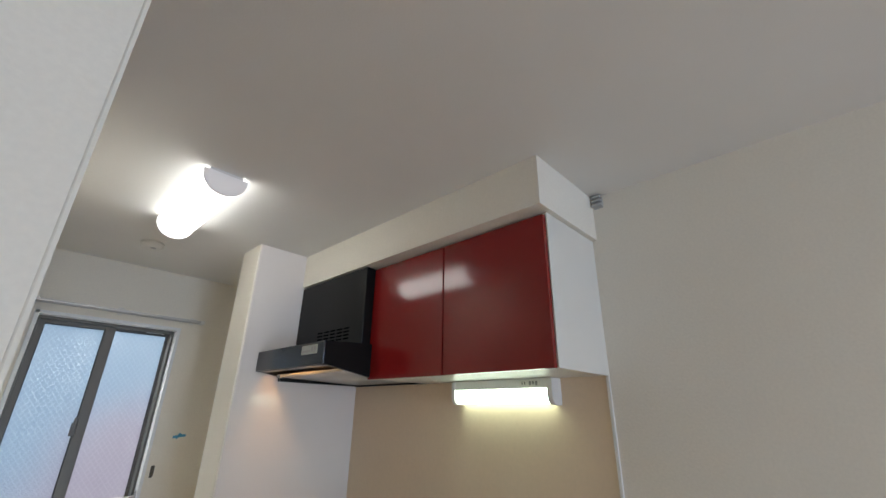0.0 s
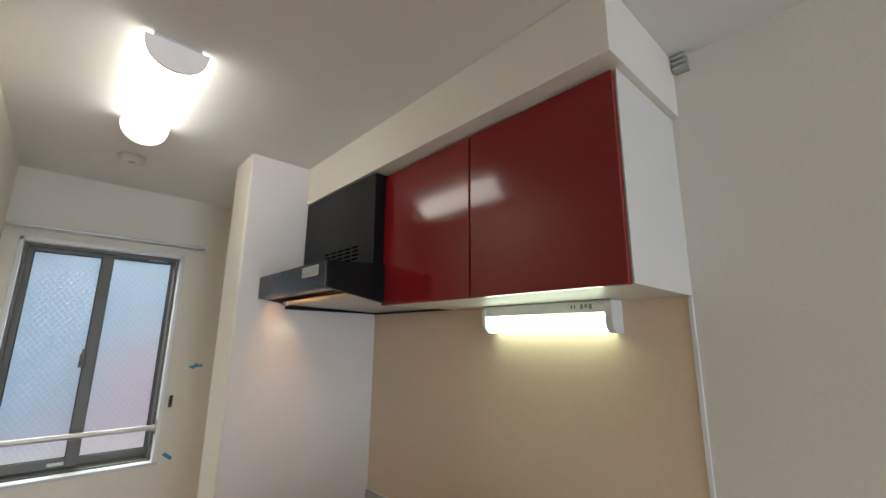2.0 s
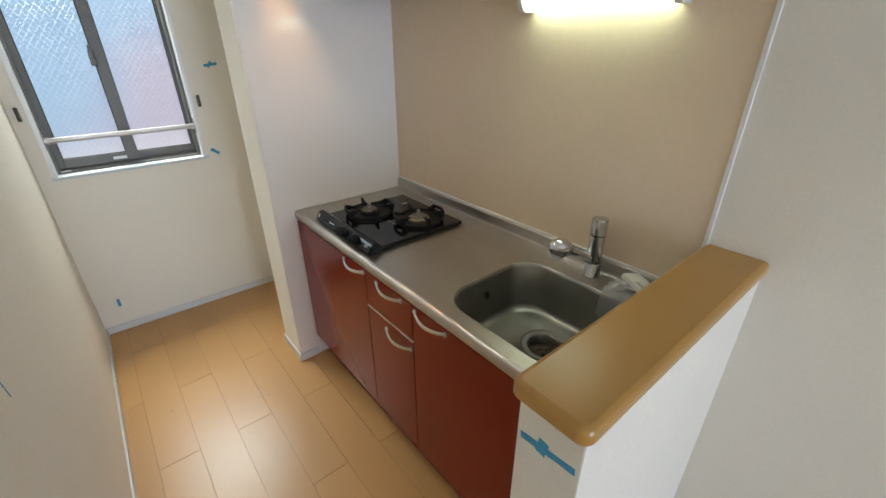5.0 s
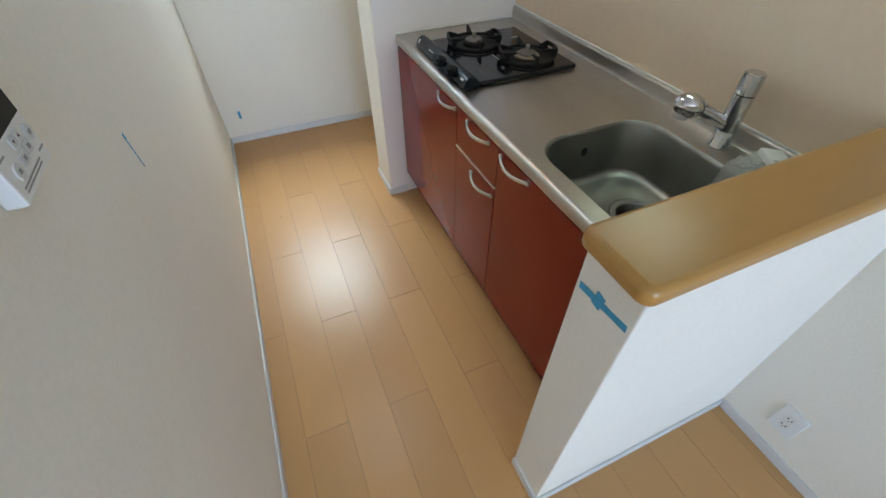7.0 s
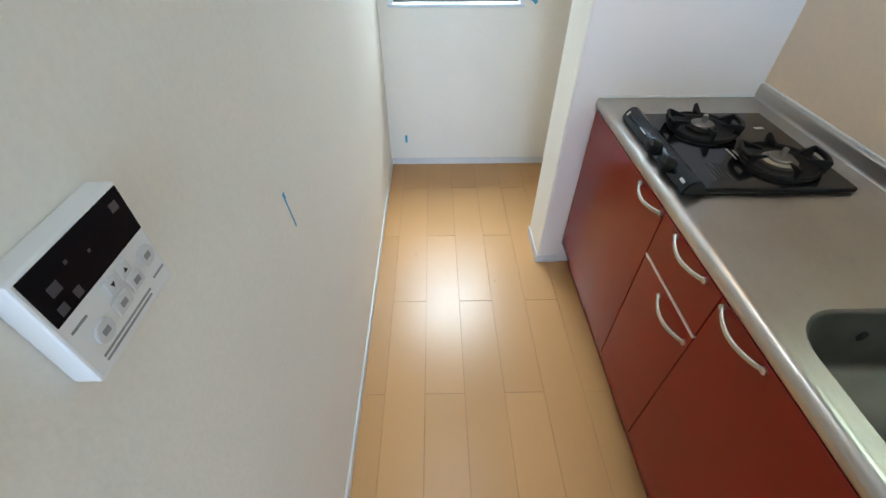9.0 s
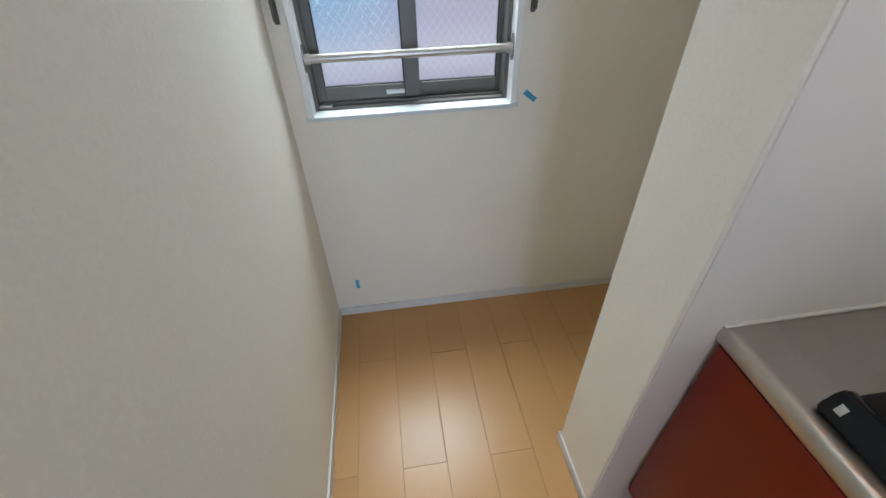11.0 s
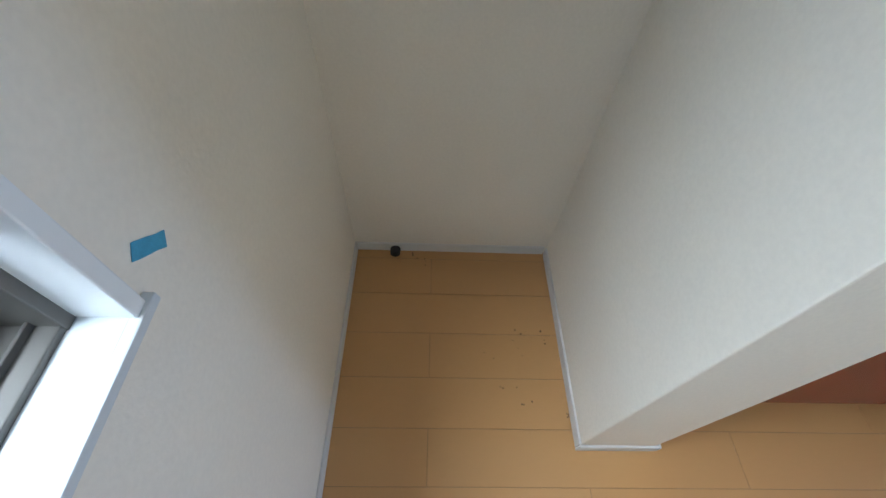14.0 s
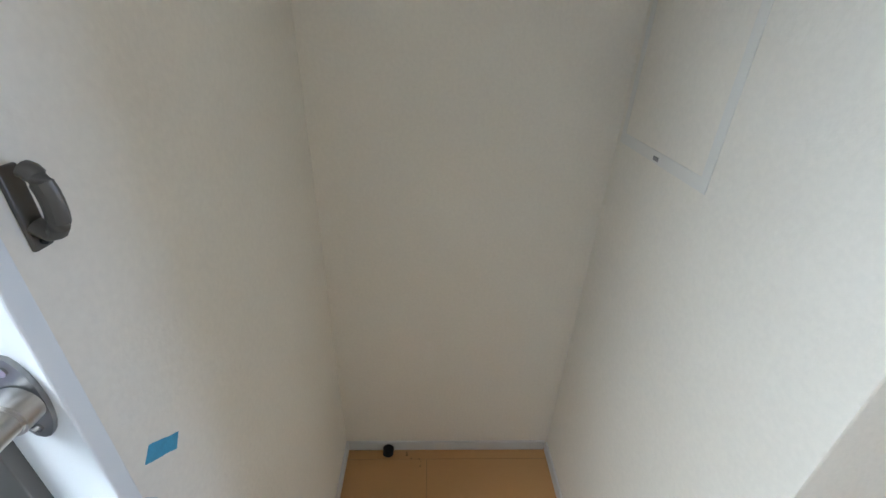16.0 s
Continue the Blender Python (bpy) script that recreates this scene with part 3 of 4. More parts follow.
smoke = thing("smoke_detector", (-1.103, 0.43, H), "round off-white smoke detector on the ceiling", "smoke detector")
part("base", lathe([(0.052, 0.0), (0.056, -0.006), (0.056, -0.014)], (-1.103, 0.43, H)), OLD_PLASTIC, smoke)
part("cover", lathe([(0.050, -0.014), (0.049, -0.028), (0.042, -0.036), (0.012, -0.038)], (-1.103, 0.43, H)), OLD_PLASTIC, smoke)
part("indicator", boxes((-1.112, -1.088, 0.395, 0.408, H - 0.041, H - 0.034), bevel=0.001), GREY_PLASTIC, smoke)

clip = thing("wall_bracket", (0, -1.565, 2.41), "small grey ribbed bracket high on the wall", "bracket")
part("plate", boxes((-0.006, 0, -1.585, -1.548, 2.385, 2.437)), GREY_PLASTIC, clip)
for k in range(3):
    part("rib", boxes((-0.030, -0.006, -1.586, -1.547, 2.389 + 0.017 * k, 2.398 + 0.017 * k), bevel=0.002), GREY_PLASTIC, clip)

# ---- wall cabinets and hood ----
CX = -0.375
for name, ya, yb in (("left", -1.058, -0.607), ("right", -1.520, -1.062)):
    cab = thing("wall_cabinet", (-0.18, (ya + yb) / 2, 1.737), "glossy dark red wall cabinet with white body", "cabinet", "wall cabinets")
    ylo, yhi = (-1.059, -0.607) if name == "left" else (-1.520, -1.0595)
    part("body", boxes((-0.355, -0.001, ylo, yhi, 1.7385, 2.2505), bevel=0.001), CAB_WHITE, cab, "white cabinet body")
    part("door", boxes((CX, -0.3565, ya + 0.001, yb - 0.001, 1.735, 2.240), bevel=0.002), RED_GLOSS, cab, "glossy dark red door")
part("side_panel", boxes((-0.358, -0.001, -1.5245, -1.5205, 1.737, 2.2505), bevel=0.001), CAB_WHITE, cab, "white side panel")

hood = thing("range_hood", (-0.3, -0.31, 1.745), "black range hood with a lit lamp above the stove", "range hood")
part("chimney_box", boxes((-0.420, -0.002, -0.605, -0.005, 1.80, 2.246), bevel=0.003), HOOD_BLACK, hood, "black enamel upper box")
side = [(-0.606, 1.783), (-0.606, 1.873), (-0.42, 1.886), (-0.30, 1.886), (-0.30, 1.745), (-0.376, 1.745), (-0.50, 1.766)]
part("side_panel", prism(side, "y", -0.625, -0.606, 0.0015), HOOD_BLACK, hood)
part("side_panel", prism(side, "y", -0.020, -0.005, 0.0015), HOOD_BLACK, hood)
part("canopy_top", prism([(-0.606, 1.873), (-0.42, 1.886), (-0.42, 1.878), (-0.606, 1.865)], "y", -0.606, -0.02), HOOD_BLACK, hood)
front = part("front_panel", boxes((-0.613, -0.600, -0.626, -0.005, 1.781, 1.876), bevel=0.004), HOOD_FRONT, hood, "smoked grey front panel")
part("control_label", boxes((-0.6150, -0.6130, -0.578, -0.448, 1.826, 1.864), bevel=0.0008), LABEL_GREY, front, "pale control label")
for ya, yb, za, zb in ((-0.520, -0.456, 1.834, 1.843), (-0.545, -0.530, 1.834, 1.856), (-0.566, -0.551, 1.834, 1.856)):
    part("print_bar", boxes((-0.6156, -0.6150, ya, yb, za, zb)), PRINT_GREY, front)
part("front_lip", boxes((-0.606, -0.560, -0.606, -0.02, 1.779, 1.784)), HOOD_FRONT, hood)
part("inner_shell", boxes((-0.60, -0.30, -0.606, -0.02, 1.855, 1.862)), VOID, hood)
filt = prism([(-0.50, 1.762), (-0.004, 1.7465), (-0.004, 1.752), (-0.50, 1.775)], "y", -0.600, -0.025, 0.001)
part("filter_panel", filt, HOOD_STEEL, hood, "light grey steel filter panel")
part("lamp_holder", boxes((-0.514, -0.501, -0.075, -0.040, 1.756, 1.772), bevel=0.002), GREY_PLASTIC, hood, "pale lamp holder")
part("rim", boxes((-0.49, -0.004, -0.024, -0.006, 1.742, 1.758)), HOOD_BLACK, hood)
part("lamp_lens", boxes((-0.562, -0.520, -0.40, -0.15, 1.838, 1.850), bevel=0.003), HOOD_BULB, hood, "warm glowing lamp lens")
for r in range(4):
    for c in range(5):
        yb = -0.50 + 0.058 * c
        zb = 1.918 + 0.016 * r
        part("vent_slot", boxes((-0.4215, -0.4185, yb, yb + 0.044, zb, zb + 0.007), bevel=0.001), VOID, hood, "dark vent slot" if r + c == 0 else "")
part("lower_flange", boxes((-0.030, -0.005, -0.600, -0.026, 1.7385, 1.7455)), HOOD_BLACK, hood)

strip = thing("strip_light", (-0.045, -1.08, 1.69), "lit white strip light under the wall cabinets", "lamp")
part("body", boxes((-0.070, -0.004, -1.312, -0.850, 1.700, 1.7365), bevel=0.003), WHITE_PLASTIC, strip)
part("diffuser", prism([(-0.004, 1.699), (-0.066, 1.699), (-0.070, 1.680), (-0.062, 1.656), (-0.045, 1.645), (-0.004, 1.645)], "y", -1.310, -0.852), STRIP_DIFFUSER, strip, "glowing white diffuser")
for ya, yb in ((-0.850, -0.832), (-1.334, -1.312)):
    pts = [(-0.004, 1.7365), (-0.075, 1.7365), (-0.075, 1.668), (-0.068, 1.650), (-0.052, 1.640), (-0.004, 1.640)]
    part("end_cap", prism(pts, "y", ya, yb, 0.002), WHITE_PLASTIC, strip)
sock = part("socket_plate", boxes((-0.0725, -0.0700, -1.285, -1.190, 1.706, 1.730), bevel=0.001), OLD_PLASTIC, strip)
for yy in (-1.205, -1.216):
    part("slot", boxes((-0.0732, -0.0725, yy - 0.0015, yy + 0.0015, 1.713, 1.724)), DARK_HOLE, sock)
for k, yy in enumerate((-1.240, -1.254, -1.268)):
    part("print_bar", boxes((-0.0732, -0.0725, yy - 0.005, yy + 0.005, 1.711 + 0.003 * (k % 2), 1.726)), PRINT_GREY, sock)

# ---- base cabinets ----
DX = -0.600


def bow_handle(parent, ya, yb, z):
    n = 14
    pts = []
    for k in range(n + 1):
        u = k / n
        pts.append((DX - 0.002 - 0.022 * math.sin(math.pi * u) ** 0.8, ya + (yb - ya) * u, z - 0.006 * math.sin(math.pi * u)))
    h = part("handle", tube(pts, 0.0065, 8, flat=0.55), SATIN_METAL, parent, "satin metal bow handle")
    for y in (ya, yb):
        part("handle_foot", rod((DX, y, z), (DX - 0.005, y, z), 0.008, seg=12), SATIN_METAL, h)


def base_unit(label, ya, yb, fronts, body_top):
    u = thing("base_cabinet", (-0.3, (ya + yb) / 2, 0), label, "cabinet", "base cabinets")
    part("body", boxes((-0.578, -0.004, ya, yb, 0.12, body_top)), RED_EDGE, u)
    part("kickboard", boxes((-0.545, -0.53, ya, yb, 0, 0.12)), RED_EDGE, u, "dark red kickboard")
    for nm, a, b, zlo, zhi, handle in fronts:
        d = part(nm, boxes((DX, -0.5795, a, b, zlo, zhi), bevel=0.002), RED_BASE, u, "satin red front")
        bow_handle(d, *handle)
    return u


ZB, ZT = 0.135, 0.808
base_unit("red stove cabinet with one door and bow handle", -0.6405, -0.012, [("door", -0.6395, -0.014, ZB, ZT, (-0.628, -0.482, 0.792))], 0.808)
mid = base_unit("narrow red cabinet with drawer above a door", -0.9375, -0.6415,
                [("drawer_front", -0.9365, -0.6425, 0.6615, ZT, (-0.876, -0.725, 0.792)), ("door", -0.9365, -0.6425, ZB, 0.6535, (-0.922, -0.772, 0.618))], 0.808)
part("edge_strip", boxes((-0.602, -0.580, -0.9360, -0.6430, 0.6545, 0.6590)), PINK_EDGE, mid, "pale pink edge strip")
base_unit("red sink cabinet with a wide door", -1.518, -0.9385, [("door", -1.516, -0.9395, ZB, ZT, (-1.105, -0.955, 0.792))], 0.60)

# ---- counter and sink ----
ZC = 0.85
SX0, SX1, SY0, SY1, SR = -0.542, -0.130, -1.475, -1.008, 0.105
counter = thing("worktop", (-0.3, -0.76, 0.81), "brushed stainless steel worktop with a pressed sink", "worktop")
top = bmesh.new()
hole = rounded_loop(SX0, SX1, SY0, SY1, SR, 8)
ox0, ox1, oy0, oy1 = -0.575, -0.045, -1.518, -0.94
cx, cy = (SX0 + SX1) / 2, (SY0 + SY1) / 2


def to_rim(px, py):
    dx, dy = px - cx, py - cy
    s = min((((ox1 if dx > 0 else ox0) - cx) / dx) if abs(dx) > 1e-6 else 1e9, (((oy1 if dy > 0 else oy0) - cy) / dy) if abs(dy) > 1e-6 else 1e9)
    return cx + dx * s, cy + dy * s


inner = [top.verts.new((px, py, ZC)) for px, py in hole]
outer = [top.verts.new((*to_rim(px, py), ZC)) for px, py in hole]
for i in range(len(hole)):
    j = (i + 1) % len(hole)
    top.faces.new((inner[i], inner[j], outer[j], outer[i]))
for (ax, ay) in ((ox0, oy0), (ox0, oy1), (ox1, oy0), (ox1, oy1)):
    c = top.verts.new((ax, ay, ZC))
    near = sorted(range(len(hole)), key=lambda k: (outer[k].co.x - ax) ** 2 + (outer[k].co.y - ay) ** 2)
    xs = [k for k in near if abs(outer[k].co.x - ax) < 1e-5][:1]
    ys = [k for k in near if abs(outer[k].co.y - ay) < 1e-5][:1]
    if xs and ys and xs[0] != ys[0]:
        top.faces.new((c, outer[xs[0]], outer[ys[0]]))
for a, b, c, d in ((ox0, ox1, oy1, -0.004), (ox1, -0.020, oy0, -0.004)):
    top.faces.new([top.verts.new(p) for p in ((a, c, ZC), (b, c, ZC), (b, d, ZC), (a, d, ZC))])
# rolled front edge and backsplash upstand as one pressed sheet
prof = [(-0.575, ZC), (-0.586, ZC + 0.001), (-0.595, ZC - 0.002), (-0.601, ZC - 0.008), (-0.604, ZC - 0.018), (-0.603, ZC - 0.030), (-0.598, ZC - 0.040), (-0.580, ZC - 0.041)]
back = [(-0.020, ZC), (-0.017, ZC + 0.004), (-0.0155, ZC + 0.012), (-0.0145, ZC + 0.040), (-0.0125, ZC + 0.047), (-0.0085, ZC + 0.050), (-0.0045, ZC + 0.050)]
for run in (prof, back):
    rows = [[top.verts.new((px, yy, pz)) for px, pz in run] for yy in (-1.518, -0.004)]
    for k in range(len(run) - 1):
        top.faces.new((rows[0][k], rows[0][k + 1], rows[1][k + 1], rows[1][k]))
bmesh.ops.remove_doubles(top, verts=top.verts, dist=0.0004)
part("counter_sheet", top, STEEL, counter, "brushed stainless steel sheet")
part("end_face", boxes((-0.600, -0.010, -0.0045, -0.0035, 0.812, 0.849)), STEEL, counter)

basin = bmesh.new()
levels = [(0.0, 0.0, SR), (-0.004, 0.004, SR), (-0.012, 0.007, SR), (-0.12, 0.022, 0.105), (-0.150, 0.026, 0.10), (-0.162, 0.031, 0.096), (-0.168, 0.040, 0.09), (-0.1705, 0.056, 0.08)]
rings = []
for dz, inset, r in levels:
    rings.append([basin.verts.new((px, py, ZC + dz)) for px, py in rounded_loop(SX0 + inset, SX1 - inset, SY0 + inset, SY1 - inset, r, 8)])
DXC, DYC = -0.292, -1.245
for r, dz in ((0.078, -0.174), (0.072, -0.178)):
    n = len(rings[0])
    base = [math.atan2(v.co.y - DYC, v.co.x - DXC) for v in rings[-1]] if r == 0.078 else base
    rings.append([basin.verts.new((DXC + r * math.cos(a), DYC + r * math.sin(a), ZC + dz)) for a in base])
for a, b in zip(rings, rings[1:]):
    for k in range(len(a)):
        j = (k + 1) % len(a)
        basin.faces.new((a[k], a[j], b[j], b[k]))
bas = part("sink_basin", basin, SINK_STEEL_SHADED, counter, "pressed stainless steel basin")
part("drain_groove", lathe([(0.082, -0.1725), (0.079, -0.1775), (0.074, -0.1775), (0.072, -0.177)], (DXC, DYC, ZC), 40, caps=False), DARK_HOLE, bas, "dark drain joint")
part("drain_ring", lathe([(0.076, -0.177), (0.0745, -0.1725), (0.062, -0.1735), (0.057, -0.180), (0.056, -0.212)], (DXC, DYC, ZC), 40, caps=False), DRAIN_STEEL, bas, "round steel drain ring")
part("drain_basket", lathe([(0.056, -0.210), (0.050, -0.207), (0.030, -0.216), (0.016, -0.212), (0.010, -0.200)], (DXC, DYC, ZC)), BASKET, bas, "stained steel drain basket")
part("overflow", prism([(-0.345 + 0.010 * math.cos(a), 0.780 + 0.014 * math.sin(a)) for a in (2 * math.pi * k / 14 for k in range(14))], "y", -1.0255, -1.022), DARK_HOLE, bas, "dark overflow slot")

tap = thing("kitchen_tap", (-0.062, -1.232, ZC), "chrome single-lever kitchen tap with pull-out head", "tap")
part("base_collar", lathe([(0.030, 0.0), (0.030, 0.006), (0.027, 0.010), (0.027, 0.048), (0.025, 0.052)], (-0.062, -1.232, ZC), 28), CHROME, tap)
part("column", rod((-0.062, -1.232, ZC + 0.048), (-0.060, -1.231, ZC + 0.148), 0.0255, 0.0255, seg=28), CHROME, tap)
part("lever_cap", rod((-0.060, -1.230, ZC + 0.151), (-0.0595, -1.2305, ZC + 0.204), 0.0265, 0.0258, seg=28, bevel=0.003), CHROME, tap, "chrome lever cap")
part("spout", tube([(-0.066, -1.228, ZC + 0.062), (-0.095, -1.212, ZC + 0.078), (-0.130, -1.192, ZC + 0.098), (-0.152, -1.180, ZC + 0.110)], 0.0190, 20), CHROME, tap)
head = bmesh.new()
bmesh.ops.create_uvsphere(head, u_segments=28, v_segments=18, radius=1.0)
part("shower_head", merge(bmesh.new(), head, Matrix.Translation((-0.168, -1.170, ZC + 0.112)) @ Vector((-0.062, 0.036, 0.018)).to_track_quat("Z", "Y").to_matrix().to_4x4() @ Matrix.Diagonal((0.033, 0.033, 0.042, 1))), CHROME, tap, "chrome pull-out spray head")
part("spray_face", rod((-0.178, -1.165, ZC + 0.105), (-0.180, -1.164, ZC + 0.079), 0.022, seg=20, bevel=0.002), GREY_PLASTIC, tap, "grey spray face")

# crumpled bag with a small white device behind the tap
device = thing("boxed_fitting", (-0.065, -1.375, 0.853), "small white plastic fitting lying on the worktop", "fitting")
part("shell", merge(bmesh.new(), boxes((-0.048, 0.048, -0.032, 0.032, 0, 0.018), bevel=0.003), pose(-0.060, -1.392, 0.878, 10, -8, 68)), WHITE_PLASTIC, device)
part("slot", merge(bmesh.new(), boxes((-0.042, 0.0, 0.010, 0.026, 0.018, 0.0185)), pose(-0.060, -1.392, 0.878, 10, -8, 68)), GREY_PLASTIC, device)


def crumpled(x0, x1, y0, y1, z, amp, seed):
    bm = bmesh.new()
    nx, ny = 16, 14
    grid = []
    for i in range(nx + 1):
        row = []
        for j in range(ny + 1):
            x = x0 + (x1 - x0) * i / nx
            y = y0 + (y1 - y0) * j / ny
            v = Vector((x * 38 + seed, y * 38, seed))
            h = z + amp * (0.5 + noise.noise(v)) + amp * 0.6 * abs(noise.noise(v * 2.7))
            row.append(bm.verts.new((x + 0.008 * noise.noise(v + Vector((9, 0, 0))), y + 0.008 * noise.noise(v + Vector((0, 9, 0))), h)))
        grid.append(row)
    for i in range(nx):
        for j in range(ny):
            bm.faces.new((grid[i][j], grid[i + 1][j], grid[i + 1][j + 1], grid[i][j + 1]))
    # the loose end hangs over the sink's rim
    edge = grid[0]
    for k in range(1, 9):
        row = [bm.verts.new((x0 - 0.006 - 0.0022 * k + 0.003 * noise.noise(Vector((k * 0.6, j * 0.8, seed))), y0 + (y1 - y0) * (0.25 + 0.75 * j / ny), z + 0.006 - 0.0105 * k)) for j in range(ny + 1)]
        for j in range(ny):
            bm.faces.new((row[j], edge[j], edge[j + 1], row[j + 1]))
        edge = row
    return bm


bag = single("plastic_bag", crumpled(-0.128, -0.030, -1.44, -1.315, 0.853, 0.020, 3.0), FILM, "crumpled clear plastic bag on the worktop", "bag")
sol = bag.modifiers.new("thickness", "SOLIDIFY")
sol.thickness = 0.0006

# ---- stove ----
stove = thing("gas_stove", (-0.335, -0.40, ZC), "black two-burner drop-in gas stove", "stove")
body = boxes((-0.520, -0.105, -0.628, -0.176, ZC + 0.001, ZC + 0.018), bevel=0.006)
part("top_plate", body, BLACK_GLASS, stove, "black enamel top plate")
bar = prism([(-0.572, ZC + 0.001), (-0.570, ZC + 0.016), (-0.556, ZC + 0.038), (-0.540, ZC + 0.044), (-0.522, ZC + 0.036), (-0.508, ZC + 0.017), (-0.508, ZC + 0.001)], "y", -0.632, -0.176, 0.004)
barp = part("control_bar", bar, STOVE_BAR, stove, "dark raised control bar")
for yy in (-0.425, -0.520):
    k = part("knob", rod((-0.560, yy, ZC + 0.024), (-0.585, yy, ZC + 0.036), 0.023, 0.020, seg=24, bevel=0.003), KNOB_BLACK, barp, "round black knob")
    part("grip", merge(bmesh.new(), boxes((-0.003, 0.003, -0.017, 0.017, 0, 0.008), bevel=0.001), Matrix.Translation((-0.585, yy, ZC + 0.036)) @ Vector((-0.9, 0, 0.43)).to_track_quat("Z", "X").to_matrix().to_4x4()), CAST_IRON, k)
tilt = Matrix.Rotation(radians(-57), 4, "Y")
for ya, yb, w in ((-0.206, -0.194, 0.008), (-0.345, -0.30, 0.002), (-0.612, -0.590, 0.004)):
    part("print_mark", merge(bmesh.new(), boxes((-w, w, ya, yb, 0, 0.0006)), Matrix.Translation((-0.5635, 0, ZC + 0.0285)) @ tilt), PRINT_WHITE, barp)
part("print_mark", boxes((-0.352, -0.346, -0.48, -0.42, ZC + 0.018, ZC + 0.0184)), PRINT_GREY, stove)
for k in range(5):
    part("print_mark", boxes((-0.462 + 0.011 * k, -0.457 + 0.011 * k, -0.585 + 0.006 * (k % 2), -0.500, ZC + 0.018, ZC + 0.0183)), DARK_PRINT, stove)
part("print_mark", boxes((-0.336, -0.33, -0.47, -0.43, ZC + 0.018, ZC + 0.0184)), PRINT_GREY, stove)
part("print_mark", boxes((-0.190, -0.160, -0.30, -0.285, ZC + 0.018, ZC + 0.0184)), PRINT_GREY, stove)


def burner(cx, cy, ring_mat, turn):
    z = ZC + 0.018
    part("drip_tray", lathe([(0.098, 0), (0.096, 0.004), (0.088, 0.005), (0.060, 0.002), (0.04, 0.002)], (cx, cy, z), 36), CAST_IRON, stove, "round black burner tray")
    part("burner_ring", lathe([(0.046, 0), (0.046, 0.012), (0.040, 0.016), (0.034, 0.016)], (cx, cy, z), 30), ring_mat, stove, "burner ring")
    part("burner_cap", lathe([(0.033, 0.010), (0.034, 0.020), (0.030, 0.024), (0.014, 0.025)], (cx, cy, z), 30), BURNER, stove)
    part("sensor", rod((cx, cy, z + 0.02), (cx, cy, z + 0.048), 0.0075, seg=14, bevel=0.002), SATIN_METAL, stove, "steel heat sensor")
    ring = [(cx + 0.098 * math.cos(a), cy + 0.098 * math.sin(a), z + 0.010) for a in (2 * math.pi * k / 36 for k in range(37))]
    g = part("pan_support", tube(ring, 0.0052, 8), CAST_IRON, stove, "black cast iron pan support")
    low = [(0.046, 0.028), (0.060, 0.034), (0.104, 0.042), (0.112, 0.036), (0.106, 0.006), (0.092, 0.006), (0.088, 0.024)]
    for a in (turn - 0.42, turn + 0.42, turn + math.pi / 2, turn + math.pi - 0.42, turn + math.pi + 0.42, turn - math.pi / 2):
        t = prism(low, "y", -0.0035, 0.0035, 0.001)
        part("prong", merge(bmesh.new(), t, Matrix.Translation((cx, cy, z)) @ Matrix.Rotation(a, 4, "Z")), CAST_IRON, g)
    for side in (0.0, math.pi):
        t = bmesh.new()
        for k in range(8):
            b0 = turn + side - 0.42 + 0.84 * k / 8
            b1 = b0 + 0.84 / 8
            prism([(r_ * math.cos(b), r_ * math.sin(b)) for r_, b in ((0.101, b0), (0.110, b0), (0.110, b1), (0.101, b1))], "z", z + 0.027, z + 0.039, bm=t)
        bmesh.ops.translate(t, vec=(cx, cy, 0), verts=t.verts)
        bmesh.ops.remove_doubles(t, verts=t.verts, dist=0.00005)
        part("support_wing", t, CAST_IRON, g)


burner(-0.366, -0.296, CAST_IRON, -0.2)
burner(-0.246, -0.504, BRASS, -0.2)

# ---- things on the passage wall ----
rc = thing("water_heater_remote", (XL, -1.265, 1.175), "white water heater remote with dark display", "remote control")
part("case", boxes((XL, -1.479, -1.327, -1.205, 1.173, 1.287), bevel=0.003), WHITE_PLASTIC, rc)
disp = part("display", boxes((-1.4795, -1.4780, -1.322, -1.208, 1.238, 1.284), bevel=0.0005), DISPLAY, rc, "dark glossy display")
for yy, zz, w, h in ((-1.310, 1.246, 0.008, 0.008), (-1.293, 1.246, 0.007, 0.008), (-1.305, 1.262, 0.010, 0.009), (-1.222, 1.272, 0.009, 0.008), (-1.265, 1.262, 0.0025, 0.0025), (-1.286, 1.270, 0.003, 0.003)):
    part("glyph", boxes((-1.4777, -1.4772, yy - w / 2, yy + w / 2, zz - h / 2, zz + h / 2)), DISPLAY_GLYPH, disp)
